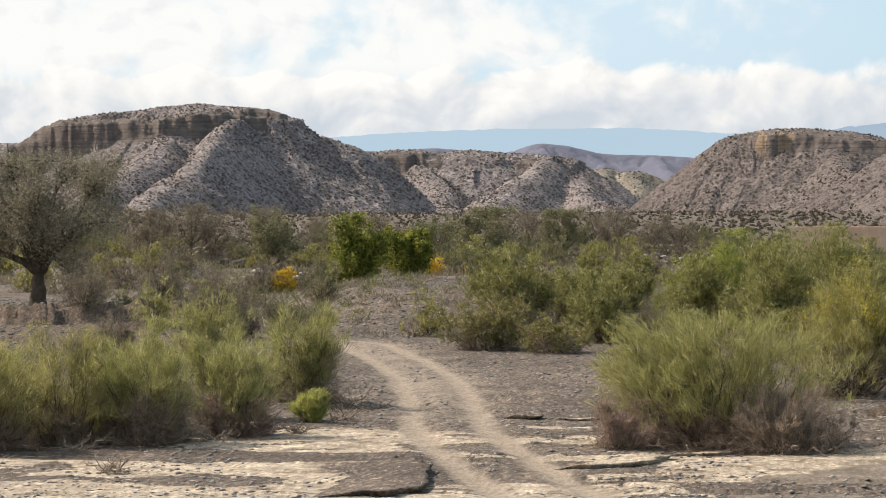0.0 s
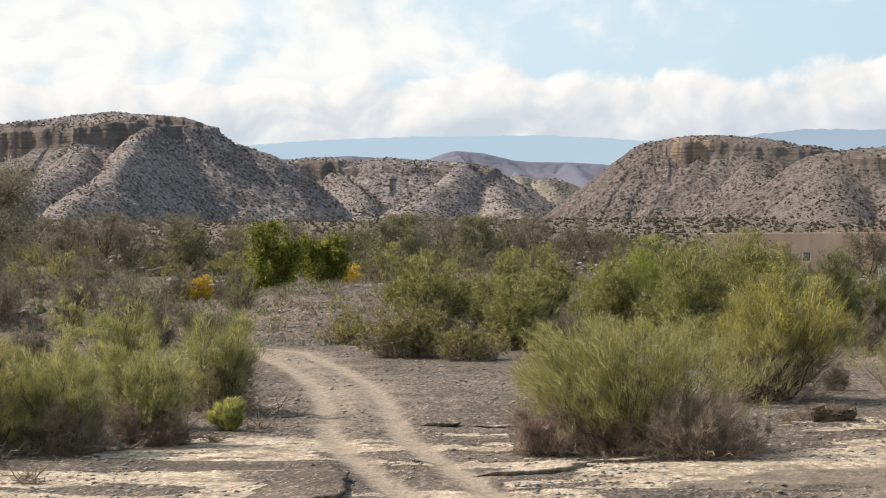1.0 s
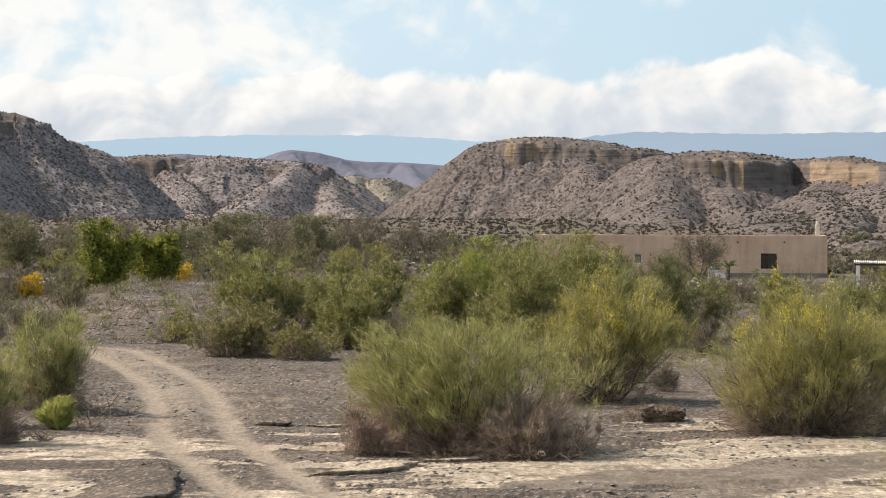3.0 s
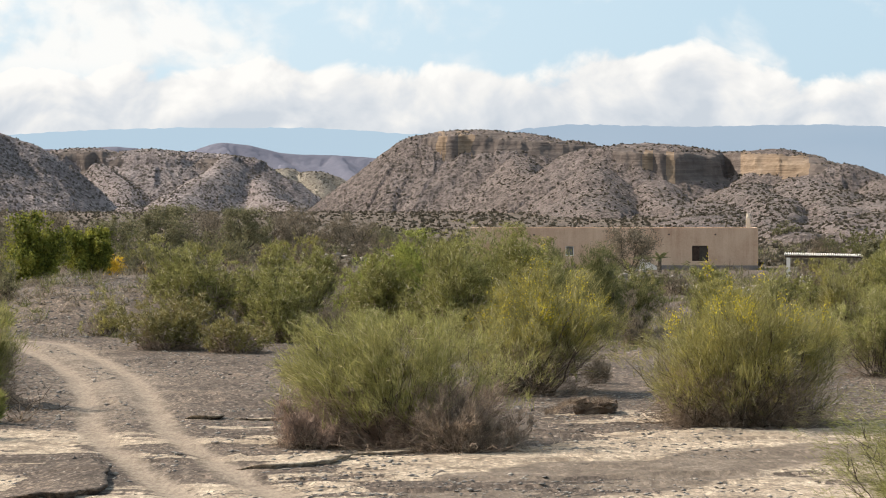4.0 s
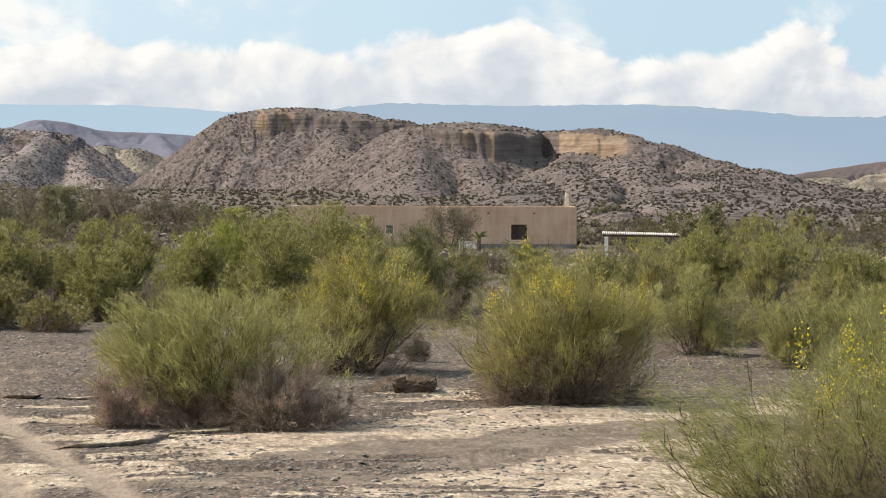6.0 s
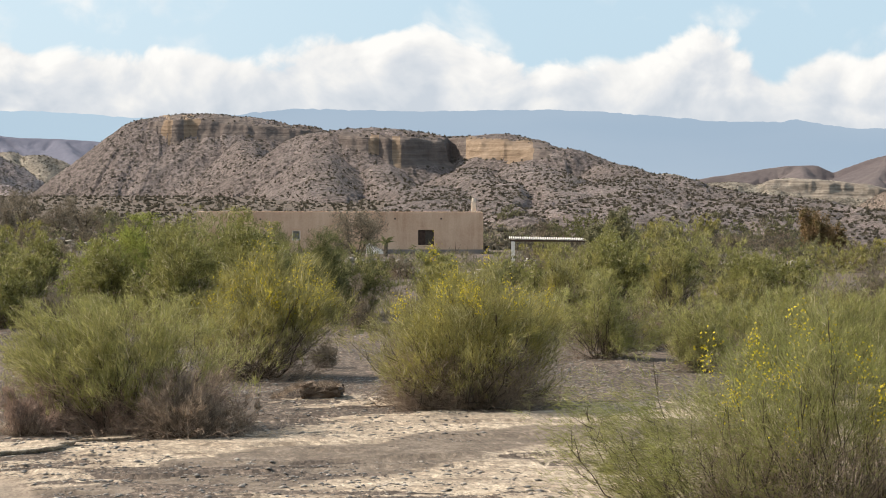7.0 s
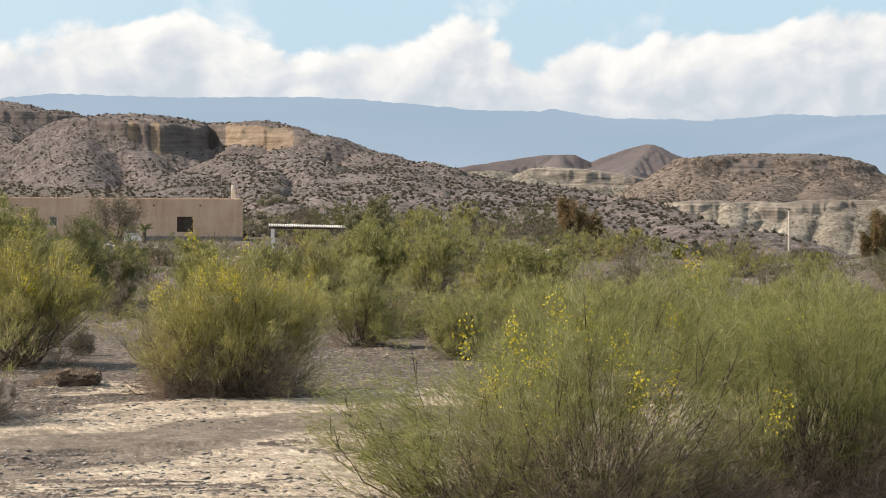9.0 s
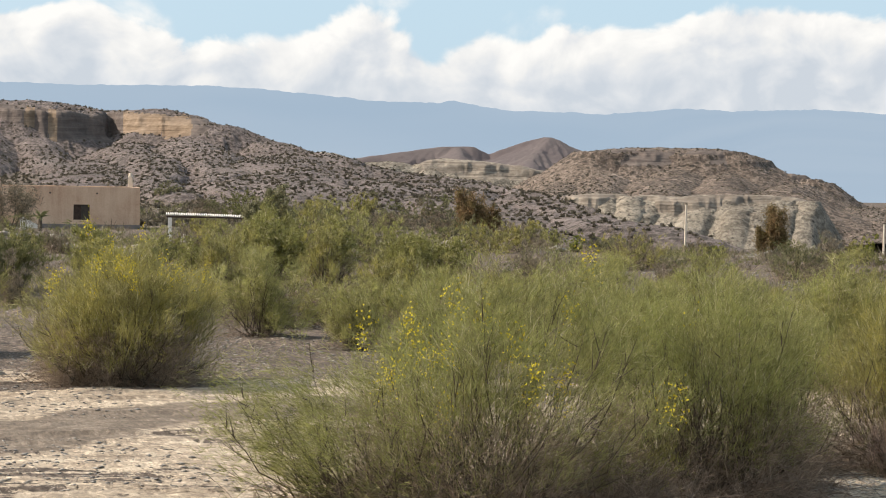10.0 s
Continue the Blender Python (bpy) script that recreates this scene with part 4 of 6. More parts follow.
mesa("butte_right", "brown flat-topped butte above pale cliffs",
     [(15.0, 0.8), (15.6, 1.2), (16.1, 2.6), (16.5, 5.6), (16.9, 9.6), (17.1, 10.9), (17.6, 11.2), (18.6, 11.4), (19.5, 11.2), (19.85, 10.4), (20.1, 8.0), (20.35, 6.0), (20.6, 6.1), (21.3, 5.8), (21.6, 4.2), (22.05, 0.6), (22.5, -0.6), (23.46, -1.6), (25, -2.6), (28, -4.5)],
     560, [(0.4, (17.3, 554, 6.5), (17.2, 528, 3.2), (17.1, 490, 1.2)), (0.4, (18.6, 552, 7), (18.5, 525, 3.6), (18.5, 490, 1.2)), (0.4, (19.6, 554, 6.5), (19.8, 525, 3.2), (20.0, 490, 1.2)),
           (0.4, (21.1, 553, 4), (21.1, 525, 2.2), (21.2, 490, 1.0)), (0.3, (16.4, 556, 4), (16.2, 520, 1.8), (16.1, 480, 1.0)), (0.1, (22.6, 540, -0.9), (22.9, 490, -3))],
     ["slope_brown", "cliff"], cliff=[(15, 0, 1), (16.9, 0, 2), (17.2, 1.0, 2), (19.5, 1.1, 2), (19.8, 0.8, 2), (20.3, 0, 1), (20.5, 1.2, 1.5), (21.35, 1.5, 1.5), (21.6, 0, 1), (28, 0, 1)],
     steep=[(15, 0.5), (17, 0.62), (20.5, 0.62), (22.2, 0.6), (28, 0.2)], seed=16, scrub=5000, scrub_size=0.42, rough=0.55,
     far_rows=np.concatenate([np.linspace(462, 525, 50, endpoint=False), np.linspace(525, 566, 90), [572, 585, 610, 670]]))
FINS = [16.45]
while FINS[-1] < 21.5:
    FINS.append(FINS[-1] + 0.34 + 0.2 * math.sin(FINS[-1] * 37))
mesa("cliff_riverside", "pale grey eroded river cliffs with deep gullies",
     [(15.8, -3.5), (16.1, -0.5), (16.49, 1.7), (17.01, 1.4), (18.54, 1.3), (19.56, 1.8), (20.58, 1.7), (21.34, 1.3), (21.7, -1.5), (21.95, -6.0)], 458,
     [(1.5, (a, 456.5, 0.5 + 0.7 * math.sin(a * 9)), (a + 0.06 * math.sin(a * 23), 451.0 + 1.5 * math.sin(a * 13), -2.4 + 1.2 * math.sin(a * 29)), (a + 0.14 * math.sin(a * 31), 442 + 3 * math.sin(a * 17), -8.6)) for a in FINS],
     ["slope_pale", "cliff_white"], cliff=[(15.8, 0, 1), (16.3, 1.3, 0.8), (16.6, 1.8, 0.8), (17.6, 2.6, 0.4), (18.5, 1.4, 0.6), (19.4, 2.8, 0.8), (20.4, 1.2, 0.4), (21.3, 2.4, 0.7), (21.7, 1.2, 0.8), (21.95, 0, 1)], steep=2.0, seed=17, step=0.02, rough=1.0, cap_wide=1.0, wall_rough=0.7,
     far_rows=np.concatenate([np.linspace(415, 437, 10, endpoint=False), np.linspace(437, 461, 90), [464, 470, 490]]))


def build_scrub():
    rng = np.random.default_rng(77)
    a, r = np.radians(rng.uniform(-19, 24, 15000)), 200 * 3.2 ** rng.random(15000)
    x, y = r * np.sin(a), r * np.cos(a)
    SCRUB.append(np.stack([x, y, ground_z(x, y, False), rng.uniform(0.35, 0.95, 15000)], 1))
    pts = np.concatenate(SCRUB)
    chunks = []
    per = 9
    n = len(pts)
    way = rng.normal(size=(n, per, 3))
    way[..., 2] = np.abs(way[..., 2]) * 0.9 + 0.15
    way = unit(way)
    size = pts[:, 3][:, None]
    p = pts[:, None, :3] + way * size[..., None] * 0.05 - [0, 0, 0.05]
    length = size * rng.uniform(0.4, 0.75, (n, per))
    v, f = blades(p.reshape(-1, 3), way.reshape(-1, 3), length.ravel() * 1.15, (size * 0.75 * np.ones((1, per))).ravel(), rng)
    ob = mesh_object("hill_scrub", v, f, MAT["scrub"])
    tagged(ob, "dark low desert shrubs dotted over the hill slopes", "shrubs", kind="stuff")


build_scrub()


# ---------------------------------------------------------------- plants
def broom(x, y, w, h, seed, name="broom_bush", label="green retama broom bush with fine upright stems", mat="broom", depth=None, rods_n=14000,
          stems=60, dry=0.25, flowers=0, lean=(0.0, 0.0), rod=(0.30, 0.72), width=0.0085, bare=0.36, group="", z=None, spread=1.0, upright=0.6, clump=0.085, wood=1.0, tangle=0, dry_mat="dry", fan=0.3, bloom_low=0.35, bloom_per=14):
    """A broom bush: stems from one root, sprays of thin green rods, dead twigs at the foot."""
    rng = np.random.default_rng(seed)
    depth = depth or w * 0.85
    close = math.hypot(x, y) < 72
    rods_n, width = (int(rods_n * 0.85), width * 1.25) if close else (int(rods_n * 0.62), width * 1.75)
    root = empty(name, x, y, (gz(x, y) if z is None else z) - 0.03, 0)
    tagged(root, label, "bush", group)
    th = rng.uniform(0, 2 * np.pi, stems)
    up = rng.random(stems) ** 0.8
    ph = np.arccos(np.clip(up, 0.02, 1.0)) * spread
    lump = np.clip(0.36 + 1.05 * value_noise(th * 1.5 + 9, ph * 2.4, seed), 0.5, 1.15) * rng.uniform(0.86, 1.08, stems)
    k = rng.uniform(0.45, 1.0, stems) ** 0.6 * lump
    tip = np.stack([w / 2 * np.sin(ph) * np.cos(th) * k + lean[0] * h * np.cos(ph), depth / 2 * np.sin(ph) * np.sin(th) * k + lean[1] * h * np.cos(ph),
                    h * 0.94 * np.clip(np.cos(ph), 0, 1) ** 0.75 * k + 0.10 * h], 1)
    start = np.stack([tip[:, 0] * 0.16, tip[:, 1] * 0.16, np.zeros(stems)], 1) + rng.normal(size=(stems, 3)) * [w * 0.04, depth * 0.04, 0]
    ctrl = start * 0.45 + tip * 0.55 + np.stack([tip[:, 0] * 0.12, tip[:, 1] * 0.12, -0.10 * h * np.ones(stems)], 1)
    ctrl[:, 2] = np.maximum(ctrl[:, 2], 0.08)
    u = np.linspace(0, 0.88, 7)[None, :, None]
    path = start[:, None] * (1 - u) ** 2 + 2 * ctrl[:, None] * u * (1 - u) + tip[:, None] * u ** 2
    path[:, 1:-1] += rng.normal(size=(stems, 5, 3)) * 0.02 * h
    rad = wood * (0.012 + 0.010 * rng.random((stems, 1))) * (h / 2.8) * (1 - 0.9 * np.linspace(0, 1, 7)[None])
    # side branches
    m = stems * 5
    who, uu = rng.integers(0, stems, m), rng.uniform(0.2, 0.78, m) ** 0.8
    q = uu[:, None]
    p0 = start[who] * (1 - q) ** 2 + 2 * ctrl[who] * q * (1 - q) + tip[who] * q ** 2
    tan = unit(2 * (1 - q) * (ctrl[who] - start[who]) + 2 * q * (tip[who] - ctrl[who]))
    wayb = unit(tan * 0.8 + rng.normal(size=(m, 3)) * 0.45 + [0, 0, 0.35])
    lb = rng.uniform(0.14, 0.36, m)[:, None] * (h / 2.8)
    bend = np.linspace(0, 1, 4)[None, :, None]
    side = p0[:, None] + wayb[:, None] * lb[:, None] * bend + np.array([0, 0, 0.12]) * bend ** 2 * lb[:, None]
    if close:
        v, f = joined([tubes(path, rad, 5), tubes(side, np.linspace(0.008, 0.003, 4)[None].repeat(m, 0) * (h / 2.8) * wood, 3)])
    else:
        v, f = joined([tubes(path[:, ::2], rad[:, ::2] * 1.2, 3), blades(p0, wayb, lb[:, 0] * 1.2, 0.02, rng)])
    v[:, 2] = np.maximum(v[:, 2], -0.05)
    tagged(mesh_object("branchwork", v, f, MAT["bark"], root, "dark woody stems"), kind="stuff")
    # green rods in clumps round the stem ends
    per = 8 if close else 12
    heads = max(rods_n // per, 1)
    s_who = rng.integers(0, stems, heads)
    rad_c = clump * np.sqrt(w * h) * rng.uniform(0.7, 1.25, stems)
    off = rng.normal(size=(heads, 3)) * rad_c[s_who][:, None] * [0.62, 0.62, 0.50]
    back = rng.random(heads)[:, None] ** 2.2
    q = 1 - 0.62 * back
    hp = start[s_who] * (1 - q) ** 2 + 2 * ctrl[s_who] * q * (1 - q) + tip[s_who] * q ** 2 + off
    hp = hp[hp[:, 2] > h * bare * rng.uniform(0.15, 1.5, len(hp))]
    s_who = s_who[:len(hp)]
    heads = len(hp)
    outw = unit(hp * [1.0, 1.0, 0.4] + [0, 0, 0.05])
    drift = rng.normal(size=(stems, 3)) * 0.2
    hw = unit(outw * 0.45 + np.array([lean[0], lean[1], upright]) + drift[rng.integers(0, stems, heads)] + rng.normal(size=(heads, 3)) * 0.25)
    n = heads * per
    hi = np.repeat(np.arange(heads), per)
    way = unit(hw[hi] + rng.normal(size=(n, 3)) * fan)
    pp = hp[hi] + rng.normal(size=(n, 3)) * 0.05 * (h / 2.8)
    length = rng.uniform(rod[0], rod[1], n) * (h / 2.8) * (0.56 if close else 0.62)
    sag = np.stack([rng.normal(size=n) * 0.05, rng.normal(size=n) * 0.05, rng.uniform(-0.08, 0.05, n)], 1) * (h / 2.8)
    wide = width * rng.uniform(0.7, 1.4, n)
    v, f = rods(pp, way, length, wide, sag, rng) if close else blades(pp, way, length, wide, rng)
    v[:, 2] = np.where(v[:, 2] > h, h + (v[:, 2] - h) * 0.35, np.maximum(v[:, 2], 0.0))
    tagged(mesh_object("foliage", v, f, MAT[mat], root), kind="stuff")
    if dry:
        n = int(rods_n * dry)
        a, r = rng.uniform(0, 2 * np.pi, n), rng.random(n) ** 0.35
        lobe = np.clip(0.5 + 0.6 * value_noise(a * 1.9 + 5, a * 0, seed + 3), 0.5, 0.95) * (0.88 + 0.12 * np.sin(a * 9 + seed))
        r = r * lobe
        zz = rng.random(n) ** 1.5 * h * 0.5 * lobe
        p = np.stack([w / 2 * r * np.cos(a) * 0.9, depth / 2 * r * np.sin(a) * 0.9, zz], 1)
        way = unit(np.stack([np.cos(a) * 0.9, np.sin(a) * 0.9, rng.uniform(-0.1, 1.0, n)], 1) + rng.normal(size=(n, 3)) * 0.75)
        v, f = blades(p, way, rng.uniform(0.15, 0.6, n) * (h / 2.8), width * 0.95, rng)
        v[:, 2] = np.maximum(v[:, 2], 0.0)
        tagged(mesh_object("dead_wood", v, f, MAT[dry_mat], root, "dry brown dead twigs"), kind="stuff")
    if tangle:
        a, r = rng.uniform(0, 2 * np.pi, tangle), rng.uniform(0.15, 0.8, tangle)
        p = np.stack([w / 2 * r * np.cos(a), depth / 2 * r * np.sin(a), 0.03 + 0 * a], 1)
        way = unit(np.stack([np.cos(a) * 0.6, np.sin(a) * 0.6, rng.uniform(0.1, 1.1, tangle)], 1) + rng.normal(size=(tangle, 3)) * [0.7, 0.7, 0.15])
        q = np.linspace(0, 1, 8)[None, :, None]
        reach = rng.uniform(0.4, 1.3, (tangle, 1, 1))
        path = p[:, None] + way[:, None] * q * reach + np.array([0, 0, -0.55]) * q ** 2 * reach * rng.uniform(0.2, 1.0, (tangle, 1, 1))
        path += np.cumsum(rng.normal(size=(tangle, 8, 3)) * 0.028, 1)
        path[..., 2] = np.maximum(path[..., 2], 0.02)
        v, f = tubes(path, rng.uniform(0.005, 0.011, (tangle, 1)) * np.linspace(1, 0.35, 8)[None], 4)
        m = tangle * 6
        base = path[rng.integers(0, tangle, m), rng.integers(2, 8, m)]
        v2, f2 = rods(base, unit(rng.normal(size=(m, 3)) + [0, 0, 0.3]), rng.uniform(0.1, 0.35, m), 0.006, rng.normal(size=(m, 3)) * 0.05, rng)
        v, f = joined([(v, f), (v2, f2)])
        tagged(mesh_object("tangle", v, f, MAT["dead"], root, "tangled grey-brown dead branches"), kind="stuff")
    if flowers:
        c = hp[rng.integers(0, heads, max(flowers // bloom_per, 1))]
        c = c[c[:, 2] > h * bloom_low]
        if len(c):
            n = flowers
            p = c[rng.integers(0, len(c), n)] + rng.normal(size=(n, 3)) * [0.07, 0.07, 0.13] * (h / 2.8) + [0, 0, 0.14]
            v, f = blades(p, unit(rng.normal(size=(n, 3))), 0.04, 0.03, rng)
            tagged(mesh_object("bloom", v, f, MAT["flower"], root, "small yellow flowers"), kind="stuff")
    return root


def tree(x, y, h, w, seed, name="olive_tree", label="grey-green olive tree with a gnarled dark trunk", mat="olive", leaves=9000, leaf=(0.10, 0.05), trunk=0.13,
         fork=0.28, lean=0.0, z=None, twigs=5, droop=0.0, flat=0.8, group="", dry_mat=None, low=0.0):
    rng = np.random.default_rng(seed)
    root = empty(name, x, y, (gz(x, y) if z is None else z) - 0.05, 0)
    tagged(root, label, "tree", group)
    fk = np.array([lean * h * 0.3, 0.0, h * fork])
    kk = np.linspace(0, 1, 6)[:, None]
    tp = fk * kk + rng.normal(size=(6, 3)) * [0.03, 0.03, 0] * h * 0.25
    tp[0] = 0
    v, f = tubes(tp[None], (trunk * h / 5 * (1.25 - 0.55 * np.linspace(0, 1, 6) + 0.35 * np.exp(-np.linspace(0, 8, 6))))[None], 8)
    mesh_object("trunk", v, f, MAT["bark"], root)
    limbs = 7
    th = np.arange(limbs) / limbs * 2 * np.pi + rng.random(limbs) * 0.7
    upz = rng.uniform(0.25, 1.0, limbs)
    end = np.stack([np.cos(th) * w * 0.36 * (1.15 - 0.6 * upz), np.sin(th) * w * 0.36 * (1.15 - 0.6 * upz), h * (fork + (1 - fork) * (0.25 + 0.6 * upz))], 1) + [lean * h * 0.3, 0, 0]

    def arcs(a, b, lift, k=6):
        u = np.linspace(0, 1, k)[None, :, None]
        c = (a + b) / 2 + lift
        return a[:, None] * (1 - u) ** 2 + 2 * c[:, None] * u * (1 - u) + b[:, None] * u ** 2

    l1 = arcs(np.repeat(tp[-1][None], limbs, 0), end, rng.normal(size=(limbs, 3)) * 0.05 * h + [0, 0, -0.03 * h])
    l1[:, 1:-1] += rng.normal(size=(limbs, 4, 3)) * 0.015 * h
    n2 = limbs * 7
    w2 = np.repeat(np.arange(limbs), 7)
    p2 = l1[w2, rng.integers(2, 6, n2)]
    centre = np.array([lean * h * 0.3, 0, h * (fork * 0.8 + 0.25)])
    e2 = p2 + unit(unit(p2 - centre) * 0.7 + rng.normal(size=(n2, 3)) * 0.55 + [0, 0, 0.25]) * (rng.uniform(0.14, 0.30, n2) * w)[:, None]
    l2 = arcs(p2, e2, rng.normal(size=(n2, 3)) * 0.02 * h, 5)
    n3 = n2 * twigs
    w3 = np.repeat(np.arange(n2), twigs)
    p3 = l2[w3, rng.integers(1, 5, n3)]
    e3 = p3 + unit(rng.normal(size=(n3, 3)) * 0.8 + unit(p3 - centre) * 0.7 + [0, 0, 0.3 - droop]) * (rng.uniform(0.06, 0.16, n3) * w)[:, None]
    top = centre + [0, 0, h * (1 - fork) * 0.25]
    l3 = arcs(p3, e3, rng.normal(size=(n3, 3)) * 0.01 * h, 4)
    l3[..., 2] = np.minimum(l3[..., 2], h)
    g = trunk * h / 5
    for i in range(limbs):
        mine2, mine3 = w2 == i, w2[w3] == i
        v, f = joined([tubes(l1[i:i + 1], g * np.linspace(0.6, 0.16, 6)[None], 6),
                       tubes(l2[mine2], g * np.linspace(0.16, 0.05, 5)[None].repeat(mine2.sum(), 0), 4),
                       tubes(l3[mine3][:, ::3], g * np.linspace(0.05, 0.02, 2)[None].repeat(mine3.sum(), 0), 3)])
        mesh_object("limb", v, f, MAT["bark"], root)
    if leaves:
        pick = rng.integers(0, n3, leaves)
        p = l3[pick, rng.integers(1, 4, leaves)] + rng.normal(size=(leaves, 3)) * 0.035 * w
        if low:
            p[:, 2] = p[:, 2] - rng.random(leaves) ** 2 * low * p[:, 2]
        v, f = blades(p, unit(rng.normal(size=(leaves, 3)) + [0, 0, 0.2]), leaf[0] * rng.uniform(0.7, 1.4, leaves), leaf[1] * 1.6, rng)
        tagged(mesh_object("crown", v, f, MAT[mat], root), kind="stuff")
    return root


GREEN = "green retama broom bush with dry brown twigs below"
# the wash, nearest first
broom(8.6, 33.2, 5.5, 3.6, 101, mat="broom_near_shaded", label="large green broom bush with sparse yellow flowers on silt", rods_n=105000, stems=150, dry=0.16, flowers=1500, bloom_per=60, rod=(0.16, 0.46), fan=0.36, width=0.0040, bare=0.5, spread=1.12, wood=0.9, tangle=900)
broom(7.2, 33.0, 5.0, 2.6, 99, mat="broom_near_shaded", label="low sweeping broom branches with sparse green tips over silt", rods_n=32000, stems=80, dry=0.03, rod=(0.16, 0.46), fan=0.36, width=0.0038, bare=0.3, spread=1.15, wood=0.95, lean=(-0.5, 0), upright=0.4, tangle=160)
broom(10.6, 33.3, 2.8, 1.7, 98, mat="broom_olive", label="low broom bush with grey dead branches below", rods_n=14000, stems=50, dry=0.3, rod=(0.2, 0.5), width=0.0056, bare=0.5, tangle=320)
broom(12.5, 35.1, 4.4, 3.3, 102, mat="broom_near_shaded", label="olive-green broom bush with tangled grey twigs below", rods_n=95000, stems=130, dry=0.12, flowers=60, rod=(0.16, 0.46), fan=0.34, width=0.0043, bare=0.55, wood=1.2, tangle=900)
broom(14.4, 37.2, 2.8, 2.5, 127, mat="broom_near_shaded", label="olive-green broom bush with tangled grey twigs below", rods_n=26000, stems=60, dry=0.15, rod=(0.2, 0.5), width=0.005, bare=0.45, tangle=160)
broom(16.9, 38.2, 4.2, 3.5, 103, mat="broom_olive", label="olive-green broom bush beside pale gravel", rods_n=50000, stems=90, dry=0.12, rod=(0.2, 0.5), width=0.0052, bare=0.42, tangle=360)
broom(-1.31, 49.6, 5.3, 2.6, 104, label=GREEN, rods_n=64000, stems=150, dry=0.45, lean=(-0.16, 0), bare=0.5, width=0.0066, wood=1.2, tangle=420, dry_mat="dry_pink")
broom(5.9, 54.0, 5.2, 2.95, 105, label="dense dome of green broom with some yellow flowers", mat="broom_olive", rods_n=58000, stems=130, dry=0.4, flowers=1700, bloom_low=0.66, bare=0.42, width=0.0066, wood=1.4, tangle=140)
broom(1.5, 62.5, 4.7, 3.1, 106, label="yellowish green broom bush in flower", mat="broom_olive", rods_n=40000, stems=80, dry=0.12, flowers=3000, bloom_low=0.5, bare=0.46, width=0.0078, wood=1.4)
broom(-14.2, 48.3, 2.9, 2.25, 107, label="green broom bush with brown dead twigs", mat="broom_olive", rods_n=24000, stems=70, dry=0.9, bare=0.5, width=0.0066, wood=1.4, tangle=90)
broom(-12.7, 48.6, 2.5, 2.25, 108, label=GREEN, rods_n=22000, stems=60, dry=0.8, bare=0.5, width=0.0066, wood=1.4, tangle=110)
broom(-11.2, 50.2, 2.1, 1.95, 109, label=GREEN, rods_n=18000, stems=50, dry=0.9, bare=0.5, width=0.0066, wood=1.4, tangle=110, dry_mat="dry_pink")
broom(-15.5, 46.8, 2.5, 2.1, 124, label="green broom bush with brown dead twigs", mat="broom_olive", rods_n=22000, stems=60, dry=0.9, bare=0.45, width=0.0066, wood=1.4, tangle=90)
broom(-16.2, 50.0, 2.4, 2.3, 125, label=GREEN, rods_n=18000, stems=50, dry=0.6, bare=0.35, width=0.0066, wood=1.3, tangle=40)
broom(-13.5, 51.0, 2.3, 2.35, 118, label=GREEN, rods_n=17000, stems=46, dry=0.3, width=0.007, tangle=40)
broom(-12.4, 54.6, 2.0, 2.2, 119, label="open green broom bush behind a grass tuft", rods_n=14000, stems=40, dry=0.2, width=0.0075, bare=0.2)
broom(-3.2, 48.5, 1.6, 1.0, 120, name="dry_shrub", label="dry pinkish-brown twiggy shrub against a broom bush", mat="dry_pink", rods_n=9000, stems=40, dry=0.3, rod=(0.4, 1.0), bare=0.05, width=0.006)
broom(0.7, 48.6, 1.4, 0.8, 121, name="dry_shrub", label="dark dry twigs at the foot of a broom bush", mat="dry", rods_n=5000, stems=30, dry=0.3, rod=(0.4, 1.0), bare=0.05, width=0.006)
broom(-0.2, 48.0, 2.3, 1.35, 126, name="dry_shrub", label="mat of dead brown twigs before a broom bush", mat="dry", rods_n=9000, stems=50, dry=0.4, rod=(0.4, 1.0), bare=0.05, width=0.006, tangle=160)
broom(14.9, 38.6, 1.5, 1.2, 122, name="dry_shrub", label="dry reddish-brown twiggy shrub beside pale gravel", mat="dry_pink", rods_n=7000, stems=40, dry=0.3, rod=(0.4, 1.0), bare=0.05, width=0.006)
broom(16.3, 36.6, 1.7, 1.1, 123, name="dry_shrub", label="dry reddish-brown twiggy shrub beside pale gravel", mat="dry_pink", rods_n=7000, stems=40, dry=0.3, rod=(0.4, 1.0), bare=0.05, width=0.006)
broom(-11.4, 58.5, 2.3, 2.65, 111, label="open green broom bush beside the wheel tracks", rods_n=15000, stems=50, dry=0.25, bare=0.25, tangle=60)
broom(-10.3, 53.7, 0.85, 0.72, 112, name="grass_tuft", label="small bright green grass tuft by the track", mat="tuft", rods_n=5000, stems=30, dry=0.05, rod=(1.3, 2.4), bare=0.0, width=0.009)
broom(3.4, 66.0, 0.85, 0.75, 113, name="dry_shrub", label="small dark dry shrub on pale silt", mat="grey_leaf", rods_n=1800, stems=20, dry=0.5, rod=(0.8, 1.6), bare=0.1)
broom(-4.2, 66.5, 0.5, 0.35, 114, name="dry_shrub", label="tiny dry brown shrub on gravel", mat="dry", rods_n=900, stems=14, dry=0.3, rod=(0.8, 1.6), bare=0.1)

